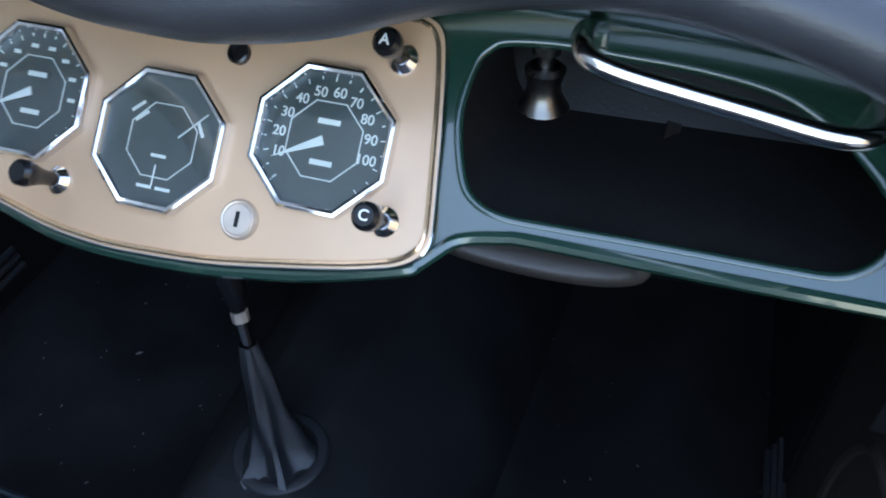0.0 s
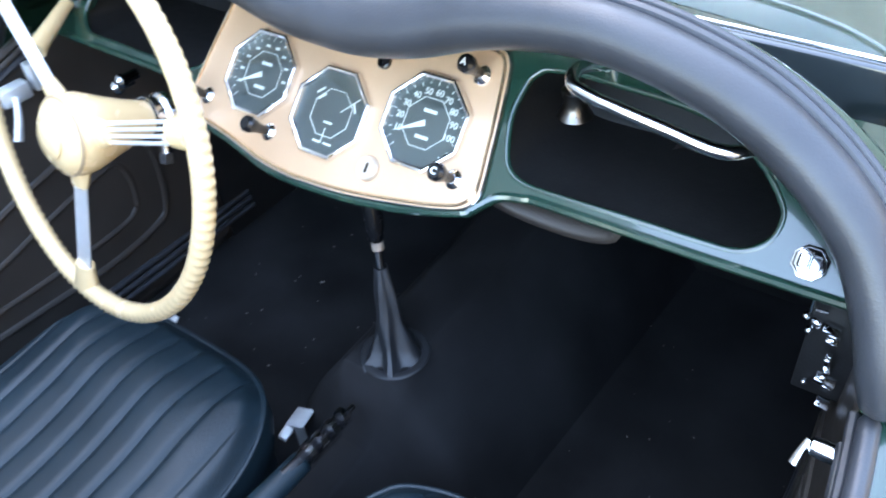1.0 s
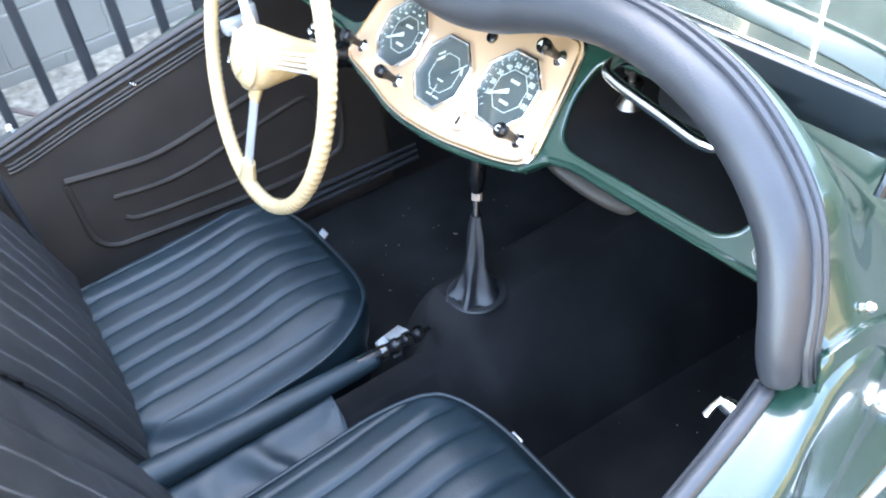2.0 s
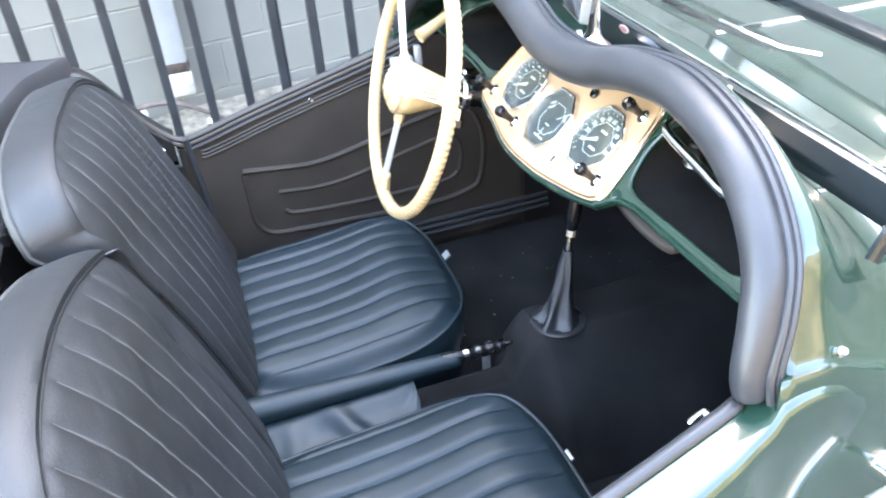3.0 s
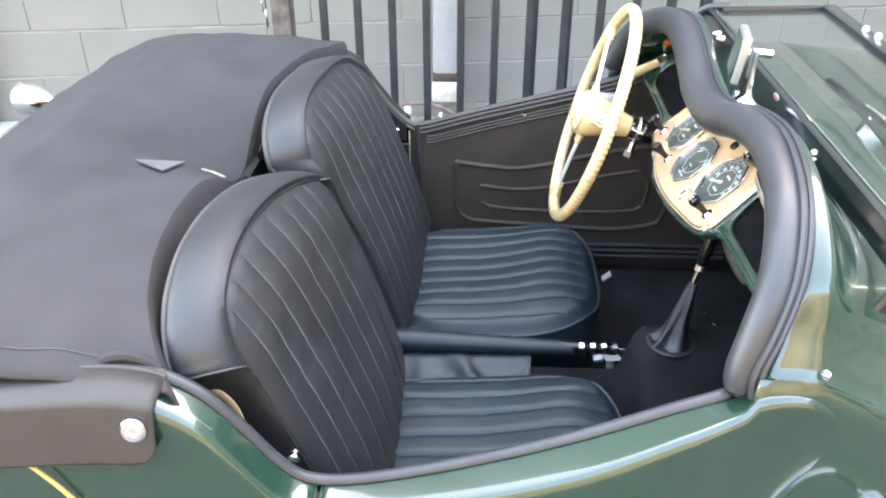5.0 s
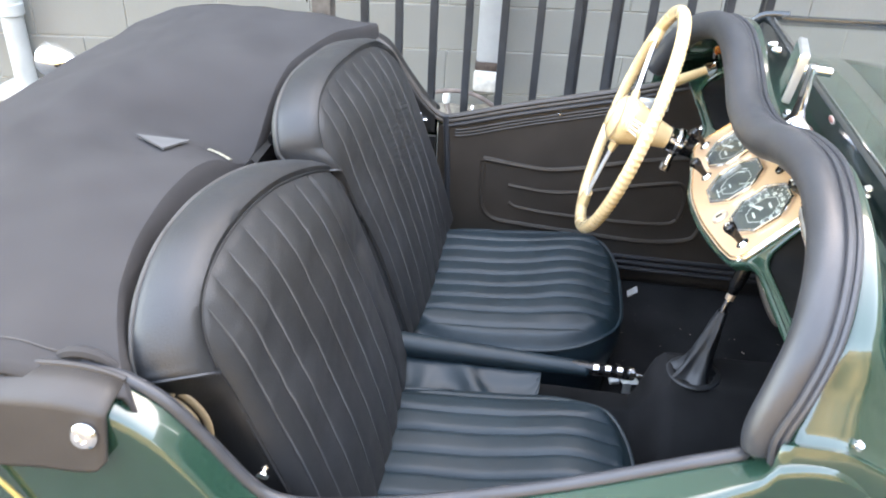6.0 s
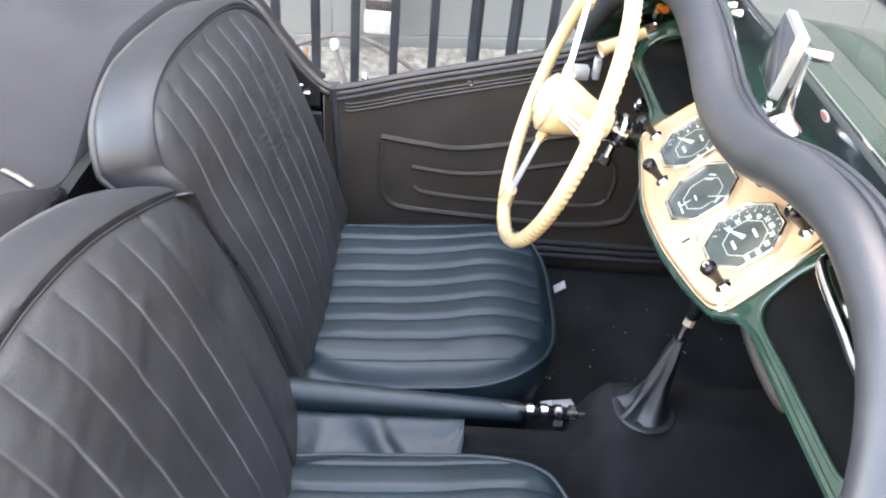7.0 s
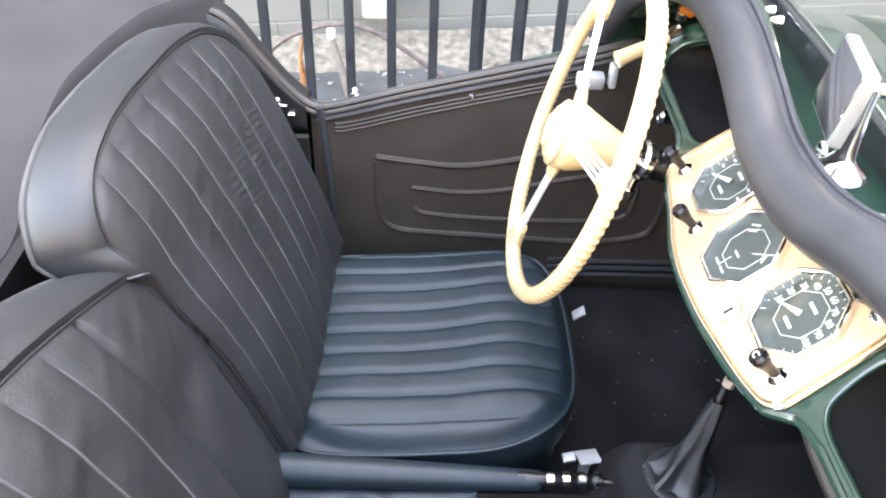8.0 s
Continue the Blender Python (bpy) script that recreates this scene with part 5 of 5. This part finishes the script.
# ---- windscreen and mirror ----
def windscreen():
    """The screen folded flat over the bonnet; local x across, y forward over the bonnet, z up."""
    m = pose(0, 0.149, 0.879, 1.5, 1.3, 0)
    f = part("windscreen_frame", boxm(-0.485, 0.485, -0.016, -0.003, -0.042, 0.004, m, 0.003), M_FRAME, car, "black windscreen frame folded flat over the bonnet")
    part("top_rail", boxm(-0.485, 0.485, 0.212, 0.244, -0.010, 0.010, m, 0.006), M_FRAME, f)
    for sg in (1, -1):
        part("side_rail", boxm(sg * 0.480 - 0.008, sg * 0.480 + 0.008, 0.012, 0.214, -0.010, 0.008, m, 0.004), M_FRAME, f, "black windscreen side rail")
        part("hinge_arm", tube(spline([m @ Vector((sg * 0.490, 0.03, 0.004)), m @ Vector((sg * 0.500, -0.02, -0.004)), m @ Vector((sg * 0.505, -0.05, -0.05))], 5), (0.006, 0.010), 10), M_FRAME, f, "black windscreen hinge arm")
    for a in (-0.335, -0.305):
        part("wing_nut", lathe([(0.005, 0), (0.008, 0.004), (0.006, 0.012), (0.003, 0.018)], 14, m @ pose(a, -0.022, -0.006, 80, 0, 0)), M_CHROME, f, "chrome wing nut")
    g = part("windscreen_glass", boxm(-0.473, 0.473, -0.003, 0.214, -0.003, 0.002, m), M_GLASS, f, "clear windscreen glass")
    g.visible_shadow = False
    part("frame_bead", tube([m @ Vector((-0.47, -0.002, 0.0045)), m @ Vector((0.47, -0.002, 0.0045))], 0.0018, 8), M_CHROME, f, "thin chrome bead")
    for a, b in ((-0.295, 0.247), (-0.250, 0.252)):
        part("wiper_pivot", lathe([(0.006, 0), (0.007, 0.004), (0.006, 0.009), (0.003, 0.012)], 16, m @ pose(a, b - 0.018, 0.008)), M_SPOKE, f, "chrome wiper pivot")
    badge_m = m @ pose(-0.004, -0.0172, -0.004, 90, 0, 0)
    ov = [(math.cos(2 * math.pi * i / 24), math.sin(2 * math.pi * i / 24)) for i in range(24)]
    b = part("frame_badge", plate([(0.0120 * a, 0.0050 * c) for a, c in ov], 0.002, badge_m), mat("badge_white", (0.55, 0.47, 0.44), 0.4), f, "small red and white oval badge")
    part("badge_centre", plate([(0.0090 * a, 0.0034 * c) for a, c in ov], 0.002, badge_m @ pose(0, 0, 0.0012)), mat("badge_red", (0.36, 0.15, 0.13), 0.4), b)
    w = part("wiper_blade", tube([(-0.060, 0.232, 0.884), (0.045, 0.252, 0.874), (0.140, 0.270, 0.868)], (0.007, 0.005), 8), M_BLACK, car, "black wiper blade lying on the glass")
    part("wiper_arm", tube([(0.045, 0.252, 0.880), (0.150, 0.272, 0.872), (0.19, 0.30, 0.870)], 0.003, 8), M_CHROME, w, "thin chrome wiper arm")


M_FRAME = mat("frame_black", (0.010, 0.014, 0.016), 0.22, var=0.1, scale=20, coat=0.5)
windscreen()


def rear_mirror():
    b = Vector((-0.003, 0.084, 0.861))
    mr = part("mirror_stand", lathe([(0.027, -0.016), (0.027, 0.001), (0.024, 0.004), (0.015, 0.010), (0.010, 0.018), (0.0078, 0.032), (0.0062, 0.06), (0.0056, 0.080), (0.0065, 0.083), (0.0065, 0.090), (0.004, 0.093)], 28, Matrix.Translation(b) @ pose(0, 0, 0, 0, 3, 0)), M_CHROME, car, "chrome mirror stand on the scuttle")
    part("stand_screw", lathe([(0.007, 0), (0.007, 0.006), (0.004, 0.010)], 12, pose(-0.036, 0.080, 0.862)), M_CHROME, mr)
    m = Matrix.Translation((-0.015, 0.060, 0.940)) @ pose(0, 0, 0, 82, 0, -11)
    part("mirror_shell", plate(rounded(-0.045, 0.045, -0.036, 0.036, 0.004, 4), 0.011, m, 0.003), mat("mirror_grey", (0.36, 0.37, 0.365), 0.33, metal=0.6, var=0.15, scale=30), mr, "rectangular grey metal mirror shell")
    part("mirror_face", plate(rounded(-0.041, 0.041, -0.032, 0.032, 0.003, 4), 0.001, m @ pose(0, 0, 0.0012)), mat("mirror_silver", (0.9, 0.92, 0.92), 0.03, metal=1.0, var=0.01), mr, "silvered mirror glass")
    part("mirror_arm", tube([(-0.010, 0.068, 0.940), (-0.006, 0.085, 0.945), (-0.003, 0.112, 0.943)], (0.0075, 0.007), 12), M_CHROME, mr)


rear_mirror()


def door_handle():
    s = part("door_handle", tube(spline([(0.600, 0.009, 0.564), (0.604, 0.031, 0.592), (0.606, 0.057, 0.613), (0.606, 0.087, 0.621), (0.604, 0.109, 0.610), (0.600, 0.125, 0.594)], 8), lambda f: (0.0050 + 0.0015 * math.sin(math.pi * f), 0.0042), 12), M_CHROME, car, "curved chrome outside door handle")
    part("handle_boss", lathe([(0.018, -0.03), (0.019, -0.012), (0.017, 0.0), (0.018, 0.004), (0.015, 0.010), (0.010, 0.014), (0.006, 0.016)], 24, pose(0.588, 0.135, 0.584, 0, 84, 0)), M_CHROME, s, "round chrome handle boss")


door_handle()


def rear_wing(sg):
    def fn(u, v):
        y = -1.70 + 0.9 * u
        a = math.pi * u
        return Vector((sg * (0.56 + 0.20 * v), y, 0.07 + 0.36 * math.sin(a) ** 0.6 * (1 - 0.25 * v * v)))
    ob = part("rear_wing", grid(fn, 30, 14), M_GREEN, car, "glossy dark green rounded rear wing")
    so = ob.modifiers.new("thickness", "SOLIDIFY")
    so.thickness, so.offset = 0.004, 0
    part("rear_lamp", lathe([(0.012, -0.05), (0.026, -0.03), (0.034, 0.0), (0.034, 0.02), (0.028, 0.03), (0.010, 0.036)], 20, pose(sg * 0.66, -1.47, 0.605, 80, 0, 0) @ Matrix.Diagonal((1.25, 1.25, 1.25, 1))), M_CHROME, car, "chrome rear lamp")
    part("lamp_stem", tube([(sg * 0.66, -1.46, 0.36), (sg * 0.66, -1.465, 0.59)], 0.012, 10), M_CHROME, car)


rear_wing(-1)


# thin yellow line that runs down the rear body side
part("rear_side_line", tube(spline([(0.624, -0.865, 0.722), (0.627, -0.841, 0.702), (0.630, -0.809, 0.668), (0.632, -0.777, 0.628), (0.632, -0.74, 0.56), (0.630, -0.715, 0.48)], 6), 0.0028, 8), mat("gold_line", (0.55, 0.40, 0.13), 0.4, var=0.1), car, "thin gold line on the rear body side")


# black vinyl capping over the far body edge beside the seats
def edge_cap(u, v):
    y = -0.70 + 0.19 * u
    x, z = rail_at(y, -1)
    return Vector((-(x - 0.006 + 0.050 * v), y, z + 0.0035 + 0.004 * math.sin(math.pi * v) - 0.010 * max(0.0, v - 0.8) * 5))


cap = part("edge_capping", grid(edge_cap, 24, 10), M_SIDE, car, "black vinyl capping on the body edge")
so = cap.modifiers.new("thickness", "SOLIDIFY")
so.thickness, so.offset = 0.003, 1


def quarter_lining(u, v):
    y = -0.74 + 0.228 * u
    x, z = rail_at(y, -1)
    return Vector((-(x - 0.0125), y, z + 0.002 + (0.54 - z) * v))


lining = part("quarter_lining", grid(quarter_lining, 24, 8), M_SIDE, car, "black vinyl lining beside the backrest")
so = lining.modifiers.new("thickness", "SOLIDIFY")
so.thickness, so.offset = 0.003, 0
